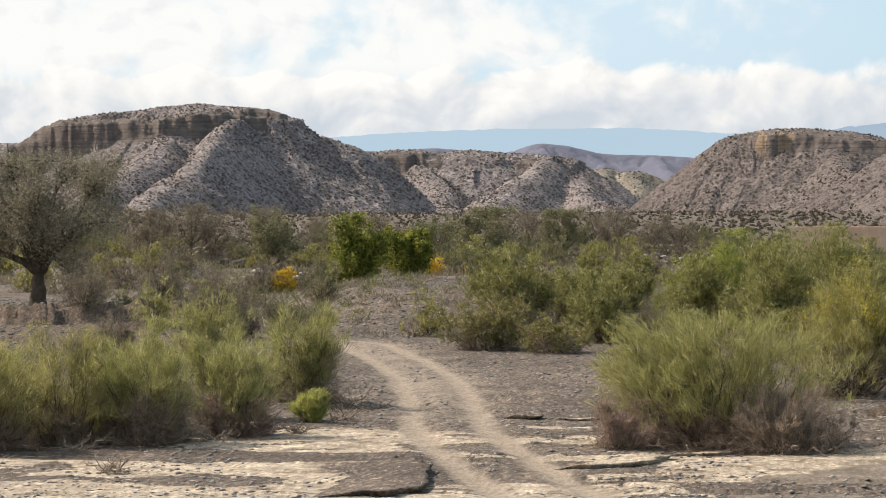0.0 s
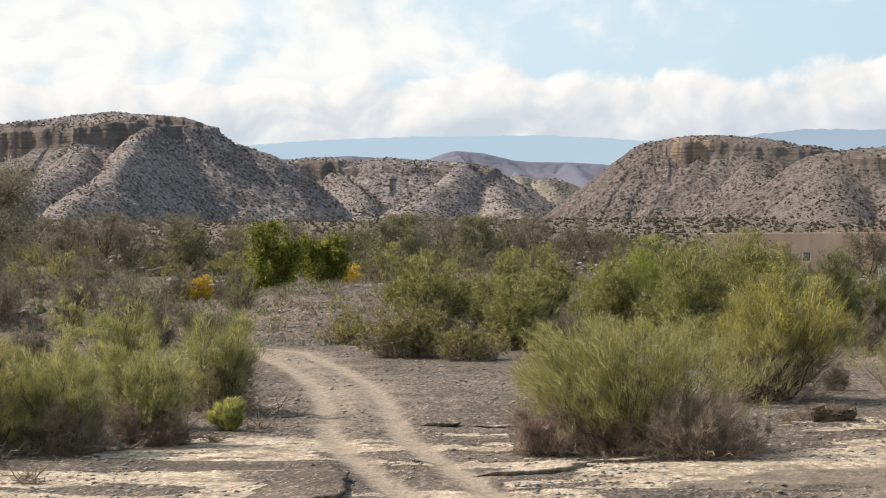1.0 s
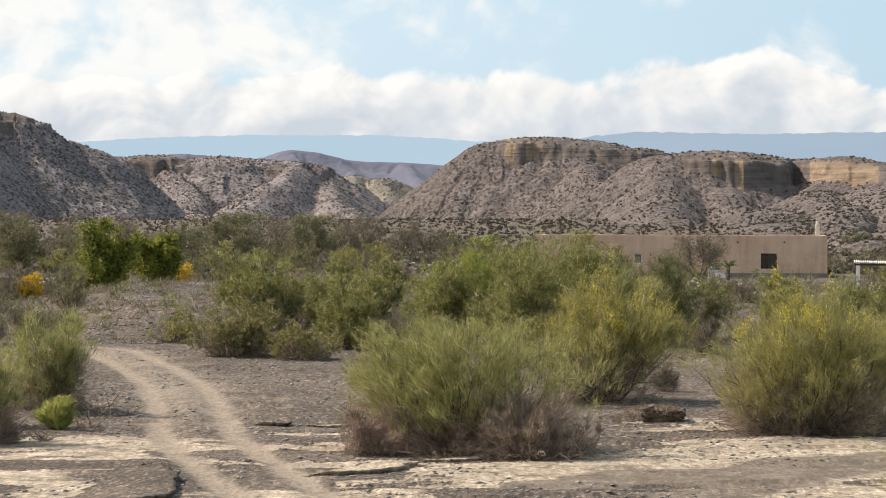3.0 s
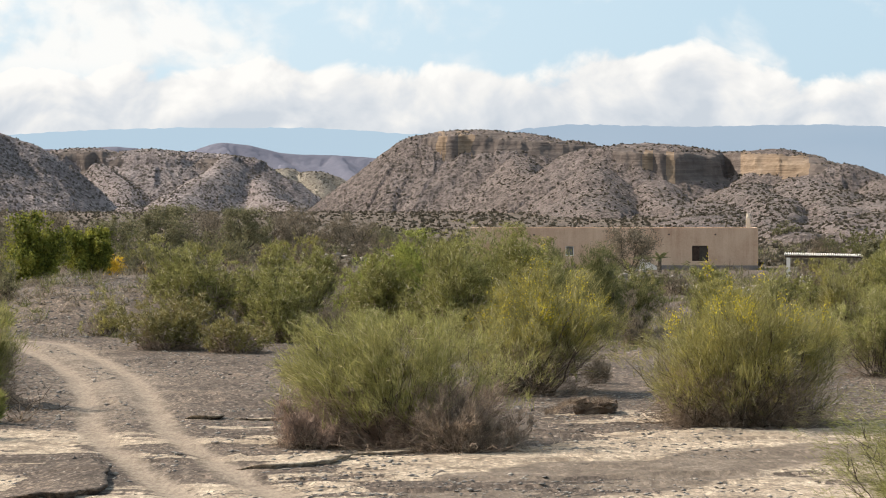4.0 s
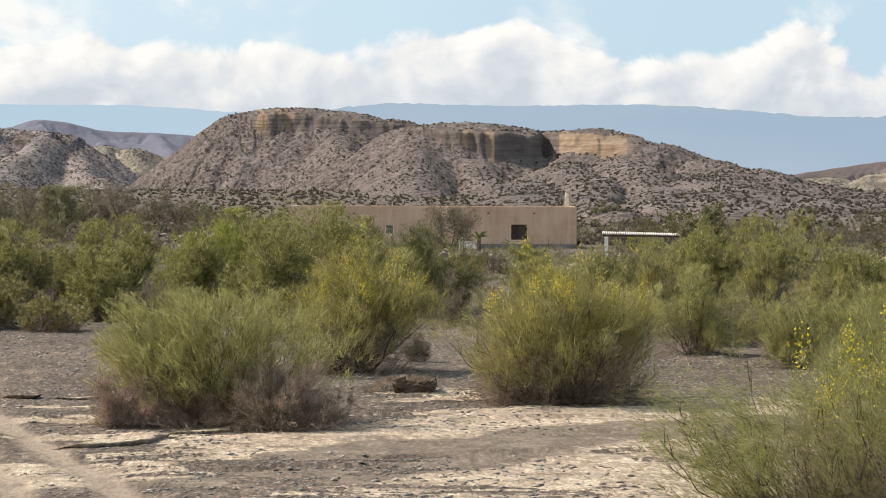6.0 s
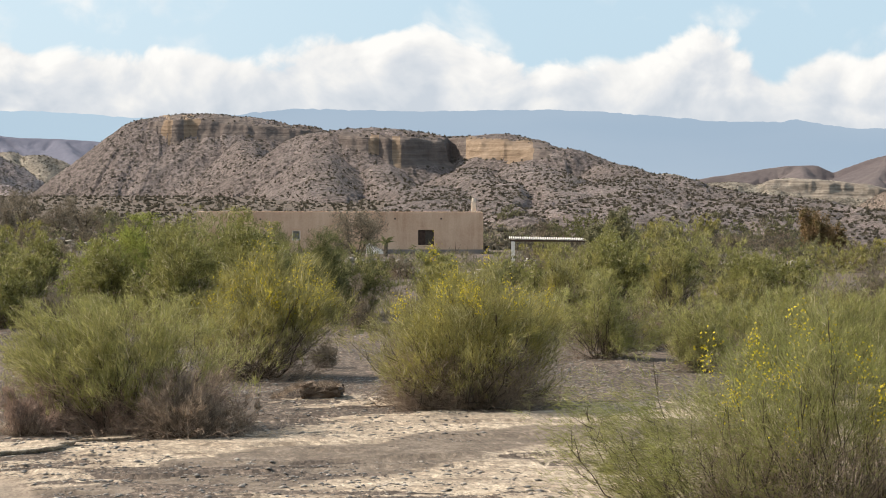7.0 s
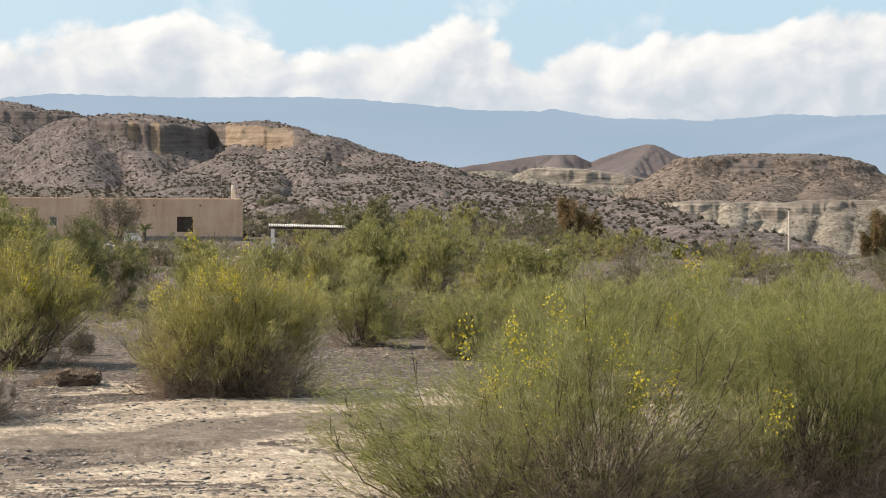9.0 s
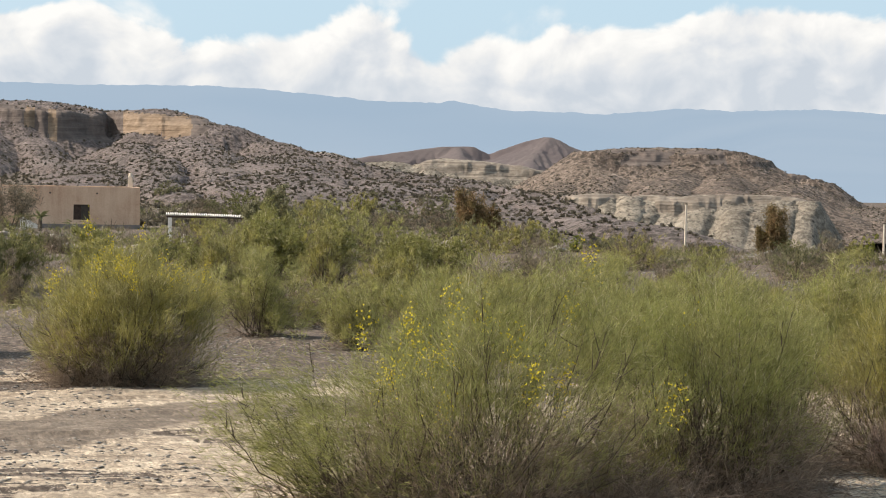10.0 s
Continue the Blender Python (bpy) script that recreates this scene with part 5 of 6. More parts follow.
for fx, fy, fw, fh, fs in ((-27.4, 135.6, 2.0, 1.5, 115), (-20.9, 148.0, 1.5, 1.9, 116), (-19.6, 150.0, 1.6, 1.2, 117)):
    broom(fx, fy, fw, fh, fs, name="yellow_shrub", label="bright yellow flowering shrub beside citrus trees", mat="yellow_shrub", rods_n=9000, stems=40, dry=0.06, rod=(0.25, 0.6), bare=0.05, width=0.016, clump=0.10, upright=0.2)

# middle ground
KINDS = {
    "pink": ("dry_shrub", "dry_pink", "low reddish-brown dry shrub on gravel", 0.2, (0.3, 0.6)),
    "mass": ("green_shrub", "broom_mid", "large dense olive-green shrub on the gravel flat", 0.06, (0.18, 0.42)),
    "broom": ("broom_bush", "broom", "green broom bush on the gravel flat", 0.12, (0.3, 0.7)),
    "olive": ("broom_bush", "broom_olive", "olive-green broom bush on the gravel flat", 0.15, (0.3, 0.7)),
    "dark": ("dark_shrub", "broom_dark", "dark green dense shrub on gravel", 0.08, (0.2, 0.5)),
    "dry": ("dry_shrub", "grey_leaf", "grey-brown leafless dry shrub on gravel", 0.35, (0.25, 0.6)),
    "grey": ("dry_shrub", "olive", "grey-green half-dry shrub on gravel", 0.25, (0.25, 0.6)),
    "rust": ("rusty_shrub", "rust_leaf", "dense low shrub with rusty brown seed heads", 0.15, (0.2, 0.45)),
    "fresh": ("green_shrub", "broom_fresh", "bright green leafy shrub on gravel", 0.04, (0.2, 0.45)),
    "green": ("green_shrub", "citrus", "small bright green shrub", 0.05, (0.2, 0.5)),
}
PLANTS = [
    ("dry", -20.2, 73.8, 1.7, 2.0), ("dry", -21.6, 85.7, 2.0, 2.4), ("dry", -22.5, 96.0, 2.9, 2.3), ("dry", -19.2, 87.9, 1.8, 1.9), ("broom", -20.2, 79.0, 1.6, 1.7),
    ("broom", -16.9, 72.0, 2.4, 2.5), ("grey", -19.9, 106.8, 2.4, 2.2), ("dry", -28.4, 135.6, 2.8, 2.2), ("grey", -25.5, 135.7, 2.2, 2.5), ("dry", -23.0, 80.5, 1.9, 1.9),
    ("broom", -22.9, 85.8, 1.5, 0.8), ("rust", -9.7, 81.5, 3.6, 1.9), ("rust", -7.5, 80.0, 2.9, 1.5), ("mass", -6.3, 86.0, 2.5, 2.5), ("mass", -10.4, 97.0, 3.8, 3.1),
    ("olive", -13.1, 90.0, 2.2, 1.7), ("mass", -7.4, 120.0, 2.5, 3.0), ("mass", -9.7, 127.5, 2.8, 2.9),
]
PLANTS += [
    ("dry", -4.5, 85.1, 1.8, 1.9), ("mass", -8.6, 99.4, 2.5, 2.4), ("dry", -8.2, 156.9, 2.8, 2.1), ("fresh", -4.3, 100.6, 2.2, 2.7), ("fresh", -2.8, 101.5, 2.9, 3.5),
    ("mass", 0.8, 93.0, 4.4, 4.05), ("dark", 3.2, 96.0, 3.8, 3.4), ("fresh", -1.8, 104.0, 2.9, 3.6), ("mass", -0.5, 87.0, 4.2, 3.9), ("mass", 1.8, 89.6, 4.0, 3.9), ("mass", 3.4, 92.0, 3.6, 3.5), ("dark", 4.3, 88.6, 3.0, 3.3), ("olive", 9.1, 129.2, 2.2, 1.5), ("dry", 11.0, 133.4, 2.4, 1.7),
    ("mass", 9.2, 91.5, 2.6, 3.1), ("broom", 11.5, 95.8, 1.7, 2.5), ("mass", 13.7, 100.6, 2.4, 2.0), ("olive", 13.2, 88.6, 2.3, 3.1), ("dry", 5.6, 84.0, 1.5, 1.9),
    ("olive", 15.9, 102.1, 2.3, 2.3), ("mass", 17.6, 104.0, 3.0, 3.0), ("olive", 18.2, 95.0, 2.4, 2.9), ("broom", 25.7, 122.5, 2.9, 2.9),
]
PLANTS += [
    ("dark", 14.5, 119.0, 2.6, 1.6), ("mass", 15.9, 125.0, 2.8, 1.7), ("dark", 16.5, 130.0, 3.0, 1.4),
    ("olive", 12.5, 73.0, 3.0, 1.7), ("olive", 14.3, 74.0, 3.0, 1.6), ("broom", 11.2, 79.0, 2.8, 1.8), ("olive", 16.2, 77.0, 3.0, 1.8), ("olive", 18.6, 80.0, 3.2, 2.2),
    ("pink", 13.2, 82.0, 2.4, 1.0), ("pink", 15.0, 84.0, 2.6, 1.1), ("pink", 16.6, 83.0, 2.2, 0.9), ("pink", 14.4, 76.0, 2.0, 0.8), ("mass", 17.0, 118.0, 3.0, 1.7), ("mass", 19.5, 117.0, 2.8, 1.6), ("mass", 17.3, 106.0, 3.6, 3.5), ("mass", 20.6, 108.0, 4.0, 2.9), ("mass", 22.2, 100.0, 3.5, 2.6),
    ("mass", 24.6, 104.0, 4.0, 2.4), ("mass", -3.0, 91.0, 3.2, 3.0), ("dark", 5.6, 93.0, 3.4, 2.7), ("mass", -11.6, 101.0, 3.4, 2.7), ("mass", -6.4, 96.0, 2.8, 2.5),
    ("olive", 17.2, 79.5, 1.9, 2.2), ("broom", 11.3, 68.9, 2.9, 2.5), ("broom", 13.1, 64.0, 2.4, 2.1), ("broom", 15.2, 65.0, 2.5, 2.2), ("grey", 28.2, 123.5, 3.1, 2.0),
    ("dry", 26.5, 95.0, 2.4, 2.3), ("olive", 38.0, 118.5, 3.9, 2.1), ("green", 45.6, 153.8, 1.4, 1.4), ("olive", 18.3, 69.0, 2.0, 2.5), ("broom", 16.8, 53.8, 2.8, 2.8),
    ("broom", 19.2, 54.2, 2.9, 2.7), ("broom", 21.4, 51.4, 3.0, 3.0), ("green", 58.6, 138.0, 2.0, 1.6), ("dry", 52.3, 128.1, 2.8, 2.0), ("green", 54.2, 151.2, 2.2, 1.0),
    ("dry", 19.0, 140.0, 2.6, 1.7), ("dry", 21.4, 139.0, 2.8, 1.6), ("grey", 23.4, 141.0, 2.2, 1.7),
    ("dry", -53.8, 205.3, 4.8, 2.6), ("dry", -48.4, 205.1, 5.7, 2.1), ("grey", -48.0, 257.0, 3.5, 3.8),
]
for k, (kind, px, py, pw, phh) in enumerate(PLANTS):
    nm, mt, lab, dr, rd = KINDS[kind]
    far_off = math.hypot(px, py)
    broom(px, py, pw, phh, 300 + k, name=nm, label=lab, mat=mt, dry=dr, rods_n=int(min(30000, max(3500, (2.4 if kind in ("rust", "mass", "dark", "fresh") else 1.0) * 9.0e6 * pw * phh / far_off ** 2))), stems=45,
          width=max(0.008, 0.00011 * far_off) * (1.6 if rd[1] < 0.5 else 1.0), rod=rd, bare=0.12, upright=0.25 if rd[1] < 0.5 else 0.5, clump=0.105 if rd[1] < 0.5 else 0.085, fan=0.5)
belt = random.Random(12)
for k in range(95):
    a, r = radians(belt.uniform(-18.5, 23.5)), belt.uniform(112, 250)
    px, py = r * math.sin(a), r * math.cos(a)
    deg = math.degrees(a)
    if (-1 < px < 23 and 128 < py < 215) or (-11.5 < deg < -7.4 and r < 175) or (deg > 16.2 and r > 150):
        continue
    kind = belt.choice(["dry", "grey", "olive", "dry", "dark", "olive", "broom"])
    nm, mt, lab, dr, rd = KINDS[kind]
    size = belt.uniform(1.6, 3.6)
    broom(px, py, size * 1.25, size * belt.uniform(0.6, 0.85), 700 + k, name=nm, label=lab.replace("gravel", "stony ground"), mat=mt, dry=dr, rods_n=4200, stems=30,
          width=0.00013 * r, rod=rd, bare=0.08, clump=0.10)
for k in range(20):
    a, r = radians(12.2 + 0.58 * k + belt.uniform(-0.3, 0.3)), belt.uniform(54, 100)
    nm, mt, lab, dr, rd = KINDS[belt.choice(["broom", "olive", "broom", "olive", "broom", "dry"])]
    high = max(1.5, (4.6 - 0.036 * r) * belt.uniform(0.82, 1.0))
    broom(r * math.sin(a), r * math.cos(a), high * belt.uniform(1.1, 1.5), high, 800 + k, name=nm, label=lab, mat=mt, dry=dr, rods_n=16000, stems=50, width=0.00012 * r, rod=rd, bare=0.14)
for k in range(30):
    a, r = radians(belt.uniform(11.5, 23.3)), belt.uniform(104, 168)
    nm, mt, lab, dr, rd = KINDS[belt.choice(["dry", "dark", "grey", "olive", "dry"])]
    high = belt.uniform(0.7, 1.3)
    broom(r * math.sin(a), r * math.cos(a), high * belt.uniform(1.6, 2.6), high, 1000 + k, name=nm, label=lab.replace("gravel", "the stony terrace"), mat=mt, dry=dr, rods_n=3600, stems=28, width=0.00013 * r, rod=rd, bare=0.08, clump=0.10)
for k in range(34):
    a, r = radians(belt.uniform(-18.5, -10.6)), belt.uniform(88, 175)
    if math.degrees(a) < -14.8 and r < 104:
        continue
    px, py = r * math.sin(a), r * math.cos(a)
    nm, mt, lab, dr, rd = KINDS[belt.choice(["dry", "dry", "grey", "dry", "olive"])]
    size = belt.uniform(1.1, 2.0)
    broom(px, py, size * 1.5, size * 0.8, 850 + k, name=nm, label=lab.replace("gravel", "the stony bank"), mat=mt, dry=dr, rods_n=6000, stems=34, width=0.00012 * r, rod=rd, bare=0.06, clump=0.10)
for k in range(80):
    a, r = radians(belt.uniform(-18.8, 15.0)), belt.uniform(205, 330)
    if -0.5 < math.degrees(a) < 8 and r < 222:
        continue
    nm, mt, lab, dr, rd = KINDS[belt.choice(["dry", "grey", "dry", "dark", "grey"])]
    size = belt.uniform(2.0, 4.0)
    broom(r * math.sin(a), r * math.cos(a), size * 1.4, size * 0.7, 900 + k, name=nm, label=lab.replace("gravel", "the stony plain"), mat=mt, dry=dr, rods_n=3000, stems=26, width=0.00014 * r, rod=rd, bare=0.06, clump=0.11)
tree(-27.2, 89.0, 5.5, 6.6, 201, label="old grey olive tree with a thick trunk on a stony bank", leaves=44000, leaf=(0.12, 0.026), mat="grey_olive", trunk=0.27, fork=0.25, twigs=12)
for k, (tx, ty, tw, th, tm, lab) in enumerate([
        (-47.2, 182.7, 3.4, 4.7, "grey_leaf", "bare almond tree"), (-47.7, 205, 5.4, 4.5, "grey_leaf", "bare almond tree"), (-39.9, 193, 4.2, 4.8, "olive", "grey-green slanting almond tree"),
        (-24.6, 204, 5.0, 4.6, "olive", "green olive tree"), (-20.1, 226.6, 5.0, 4.4, "olive", "green olive tree"), (-15.9, 226, 3.2, 3.6, "grey_leaf", "bare almond tree"),
        (-11, 254, 4.7, 4.0, "grey_leaf", "bare almond tree"), (10.0, 153.4, 3.9, 3.4, "grey_leaf", "bare grey tree in front of the house"), (23.8, 143, 2.8, 3.8, "olive", "olive-green tree by the shed")]):
    tree(tx, ty, th, tw, 210 + k, label=lab + " on dry ground", mat=tm, leaves=8000 if tm == "olive" else 4500, leaf=(0.15, 0.06) if tm == "olive" else (0.22, 0.028), z=0.0, twigs=10, fork=0.18)
for k in range(16):
    a, r = radians(-18.4 + k * 1.05 + belt.uniform(-0.4, 0.4)), belt.uniform(200, 290)
    th = belt.uniform(3.4, 4.8)
    leafy = belt.random() < 0.35
    tree(r * math.sin(a), r * math.cos(a), th, th * belt.uniform(0.9, 1.25), 260 + k, name="olive_tree" if leafy else "almond_tree", label="green olive tree on the stony plain" if leafy else "bare almond tree on the stony plain",
         mat="olive" if leafy else "grey_leaf", leaves=5000 if leafy else 3200, leaf=(0.17, 0.065) if leafy else (0.24, 0.03), twigs=8, fork=0.2)
for k, (tx, ty, tw, th) in enumerate([(-22.3, 129.0, 3.3, 3.6), (-20.0, 132.0, 2.5, 3.0)]):
    tree(tx, ty, th, tw, 230 + k, name="citrus_tree", label="dense dark green citrus tree on the gravel bank", mat="citrus", leaves=16000, leaf=(0.13, 0.08), fork=0.12, twigs=9, low=0.5)


# ---------------------------------------------------------------- the house
def build_house():
    house = empty("house", 11.0, 190.4, -0.3, -4.5)
    tagged(house, "long flat-roofed adobe house with plain earth-coloured plaster", "house")
    hw, top, t = 10.9, 3.45, 0.4
    holes = [(-3.62, -2.98, 1.3, 2.05), (5.95, 7.15, 0.95, 2.1)]
    xs = sorted({-hw, hw, *[h for o in holes for h in o[:2]]})
    for a, b in zip(xs[:-1], xs[1:]):
        hole = next((o for o in holes if abs(o[0] - a) < 1e-6), None)
        if hole is None:
            part("wall", box(a, b, 0, t, 0, top), MAT["plaster"], house)
        else:
            part("wall", box(a, b, 0, t, 0, hole[2]), MAT["plaster"], house)
            part("wall", box(a, b, 0, t, hole[3], top), MAT["plaster"], house)
    part("side_wall", box(-hw, -hw + t, t, 6, 0, top), MAT["plaster"], house)
    part("side_wall", box(hw - t, hw, t, 6, 0, top), MAT["plaster"], house)
    part("back_wall", box(-hw, hw, 6, 6.4, 0, top), MAT["plaster"], house)
    part("roof", box(-hw + t, hw - t, t, 6, top - 0.45, top - 0.25), MAT["plaster"], house)
    part("plinth", box(-1.6, hw + 0.03, -0.05, -0.003, -0.4, 0.62, 0.02), MAT["plinth"], house, "grey rendered plinth")
    for a, b, z0, z1 in holes:
        small = b - a < 1
        # the large window is closed by a dark sheet coloured like its unlit room
        win = part("window", box(a + 0.05, b - 0.05, 0.2, 0.24, z0 + 0.05, z1 - 0.05), MAT["pane" if small else "inside"], house)
        for q in ((a, a + 0.06, z0, z1), (b - 0.06, b, z0, z1), (a + 0.06, b - 0.06, z0, z0 + 0.06), (a + 0.06, b - 0.06, z1 - 0.06, z1)):
            part("frame", box(q[0], q[1], 0.14, 0.2, q[2], q[3]), MAT["white_paint" if small else "dark_wood"], win)
    bm = box(hw - 0.86, hw - 0.54, 1.0, 1.4, top - 0.2, top + 0.78, 0.03)
    bmesh.ops.create_cone(bm, cap_ends=True, segments=16, radius1=0.17, radius2=0.12, depth=0.3, matrix=Matrix.Translation((hw - 0.7, 1.2, top + 0.94)))
    part("chimney", bm, MAT["pole_wood"], house, "pale plastered chimney with a rounded cap")
    part("shutter", box(6.0, 6.5, 0.1, 0.14, 1.0, 2.05, 0.01), MAT["dark_wood"], house, "brown wooden shutter")
    # drain holes: dark blocks on the wall, the shade inside is their colour
    for vx, vz in ((2.1, 2.85), (4.2, 2.95), (7.7, 2.95), (-6.0, 2.9)):
        part("vent", box(vx - 0.07, vx + 0.07, -0.02, 0.03, vz - 0.06, vz + 0.06, 0.015), MAT["inside"], house, "small dark block painted as a shaded drain hole")
    bm = box(2.0, 3.9, -0.9, -0.1, -0.3, 1.25, 0.03)
    for v in bm.verts:
        if v.co.x > 3.0 and v.co.z > 0.5:
            v.co.z = 0.2
    part("buttress", bm, MAT["white_paint"], house, "sloping whitewashed buttress")


build_house()


def build_shed():
    shed = empty("shed", 21.4, 148.3, -0.05, -8.0)
    tagged(shed, "low open shed with a white corrugated roof edge", "shed")
    n = 52
    bm = bmesh.new()
    for k in range(n):
        x = -2.7 + 5.5 * k / (n - 1)
        m = Matrix.Translation((x, 0.7, 1.98 - 0.002 * k)) @ Matrix.Rotation(radians(93), 4, "X")
        bmesh.ops.create_cone(bm, cap_ends=True, segments=10, radius1=0.035, radius2=0.035, depth=1.5, matrix=m)
    part("roof", bm, MAT["white_paint"], shed, "white corrugated roof sheet")
    part("beam", box(-2.7, 2.7, 0.0, 0.1, 1.76, 1.86), MAT["dark_wood"], shed)
    part("pillar", box(-2.6, -2.38, -0.02, 0.2, 0, 1.78, 0.02), MAT["white_paint"], shed, "whitewashed pillar")
    part("post", box(2.5, 2.62, 0, 0.12, 0, 1.78), MAT["dark_wood"], shed)
    step = empty("stone_block", 22.4 - 2.6, 147.4, 0.0, 20)
    tagged(step, "whitewashed rubble block beside the shed", "block")
    part("block", box(-0.35, 0.35, -0.2, 0.2, 0.0, 0.75, 0.12), MAT["white_paint"], step)


build_shed()


def build_pole(x, y, z, h, label):
    pole = empty("utility_pole", x, y, z)
    tagged(pole, label, "pole", "poles")
    path = np.linspace((0, 0, 0), (0.02, 0, h), 6)[None]
    v, f = tubes(path, np.linspace(0.095, 0.075, 6)[None], 10)
    mesh_object("shaft", v, f, MAT["pole_wood"], pole)
    part("cap", box(-0.11, 0.13, -0.11, 0.11, h - 0.02, h + 0.05, 0.02), MAT["dark_wood"], pole)


build_pole(65.0, 189.0, -2.0, 4.55, "pale wooden utility pole standing among bushes")
build_pole(79.5, 183.5, -2.0, 3.3, "pale short wooden pole standing among bushes")
tree(68.6, 179.0, 4.6, 2.3, 240, name="tamarisk_tree", label="slender rust-brown tamarisk tree below the cliffs", mat="tamarisk", leaves=12000, leaf=(0.2, 0.05), fork=0.1, twigs=9, z=-1.6, low=0.6)
tree(47.2, 189.0, 3.9, 2.6, 241, name="tamarisk_tree", label="rust-brown half-dry tree at the foot of the slope", mat="tamarisk", leaves=7000, leaf=(0.2, 0.05), fork=0.15, twigs=8, z=-0.3, low=0.4)
tree(49.3, 190.5, 3.2, 1.5, 242, name="tamarisk_tree", label="rust-brown half-dry tree at the foot of the slope", mat="tamarisk", leaves=5000, leaf=(0.2, 0.05), fork=0.15, twigs=8, z=-0.3, low=0.4)


# ---------------------------------------------------------------- stones, dry grass, dead wood
def stone_mesh(points, sizes, rng):
    """Rough angular stones: squashed, jittered octahedra with a belt."""
    ang = np.arange(6) / 6 * 2 * np.pi
    base = np.concatenate([[[0, 0, 0.62]], np.stack([np.cos(ang), np.sin(ang), 0.1 + 0.15 * (np.arange(6) % 2)], 1), [[0, 0, -0.4]]])
    faces = [[0, 1 + k, 1 + (k + 1) % 6] for k in range(6)] + [[7, 1 + (k + 1) % 6, 1 + k] for k in range(6)]
    n = len(points)
    v = base[None] * (1 + rng.normal(size=(n, 8, 3)) * 0.22)
    turn = rng.uniform(0, 6.28, n)
    c, q = np.cos(turn)[:, None], np.sin(turn)[:, None]
    x, y = v[..., 0] * rng.uniform(0.7, 1.4, (n, 1)), v[..., 1]
    v = np.stack([x * c - y * q, x * q + y * c, v[..., 2] * rng.uniform(0.5, 1.0, (n, 1))], -1) * sizes[:, None, None] + points[:, None]
    return v.reshape(-1, 3), (np.arange(n)[:, None, None] * 8 + np.array(faces)).reshape(-1, 3)


def fan_points(n, a0, a1, r0, r1, rng):
    a, r = np.radians(rng.uniform(a0, a1, n)), r0 * (r1 / r0) ** rng.random(n)
    x, y = r * np.sin(a), r * np.cos(a)
    return np.stack([x, y, ground_z(x, y)], 1)


def build_litter():
    rng = np.random.default_rng(55)
    p = fan_points(86000, -19, 24, 36, 125, rng)
    keep = (ruts(p[:, 0], p[:, 1]) < 0.3) & ((np.hypot(p[:, 0], p[:, 1]) > 56) | (rng.random(len(p)) < 0.5))
    clump = value_noise(p[:, 0] / 2.2, p[:, 1] / 5.0, 91)
    p = p[keep & (clump > 0.42)]
    size = 0.014 + 0.055 * rng.random(len(p)) ** 3.5
    pale = rng.random(len(p)) < 0.22
    for name, sel, mat, lab in (("gravel_stones", ~pale, "gravel_stone", "loose grey stones on the gravel flat"), ("pale_stones", pale, "stone", "loose pale stones on the gravel flat")):
        v, f = stone_mesh(p[sel], size[sel], rng)
        tagged(mesh_object(name, v, f, MAT[mat]), lab, "stones", kind="stuff")
    # pale pebbles beside the near bushes
    n = 1500
    x, y = 14.5 + rng.normal(size=n) * 1.0, 36.0 + rng.normal(size=n) * 0.9
    v, f = stone_mesh(np.stack([x, y, ground_z(x, y)], 1), 0.012 + 0.035 * rng.random(n) ** 2, rng)
    tagged(mesh_object("pebbles", v, f, MAT["stone"]), "pale pebbles scattered between broom bushes", "pebbles", kind="stuff")
    # the stony bank and the berm
    q = [fan_points(2600, -10.6, -6.2, 90, 118, rng), fan_points(3600, -19, -12.8, 74, 104, rng), fan_points(3000, 11.5, 23.5, 104, 165, rng)]
    q = np.concatenate(q)
    v, f = stone_mesh(q, 0.02 + 0.10 * rng.random(len(q)) ** 3, rng)
    tagged(mesh_object("bank_stones", v, f, MAT["gravel_stone"]), "grey stones strewn over the banks", "stones", kind="stuff")
    # low dry growth between the bushes
    p = fan_points(5200, -19, 24, 82, 330, rng)
    r = np.hypot(p[:, 0], p[:, 1])
    keep = (value_noise(p[:, 0] / 7, p[:, 1] / 16, 93) > 0.36) & (np.abs(road_offset(p[:, 0], p[:, 1])) > 2.6)
    p, r = p[keep], r[keep]
    per = 26
    n = len(p)
    size = rng.uniform(0.25, 0.8, n) * np.where(r > 140, 1.6, 1.0)
    way = unit(np.concatenate([rng.normal(size=(n, per, 2)), np.abs(rng.normal(size=(n, per, 1))) + 0.25], 2))
    start = p[:, None] + rng.normal(size=(n, per, 3)) * size[:, None, None] * [0.35, 0.35, 0.0]
    length = size[:, None] * rng.uniform(0.4, 1.0, (n, per))
    width = np.repeat(0.00020 * r + 0.008, per)
    v, f = rods(start.reshape(-1, 3), way.reshape(-1, 3), length.ravel(), width, np.zeros(3), rng)
    cut = int(n * 0.62) * per
    tagged(mesh_object("dry_growth", v[:cut * 5], f[:cut * 3], MAT["grey_leaf"]), "low grey-brown dry growth between the bushes", "dry growth", kind="stuff")
    tagged(mesh_object("low_growth", v[cut * 5:], f[cut * 3:] - cut * 5, MAT["broom_dark"]), "low olive-green growth between the bushes", "low growth", kind="stuff")


build_litter()


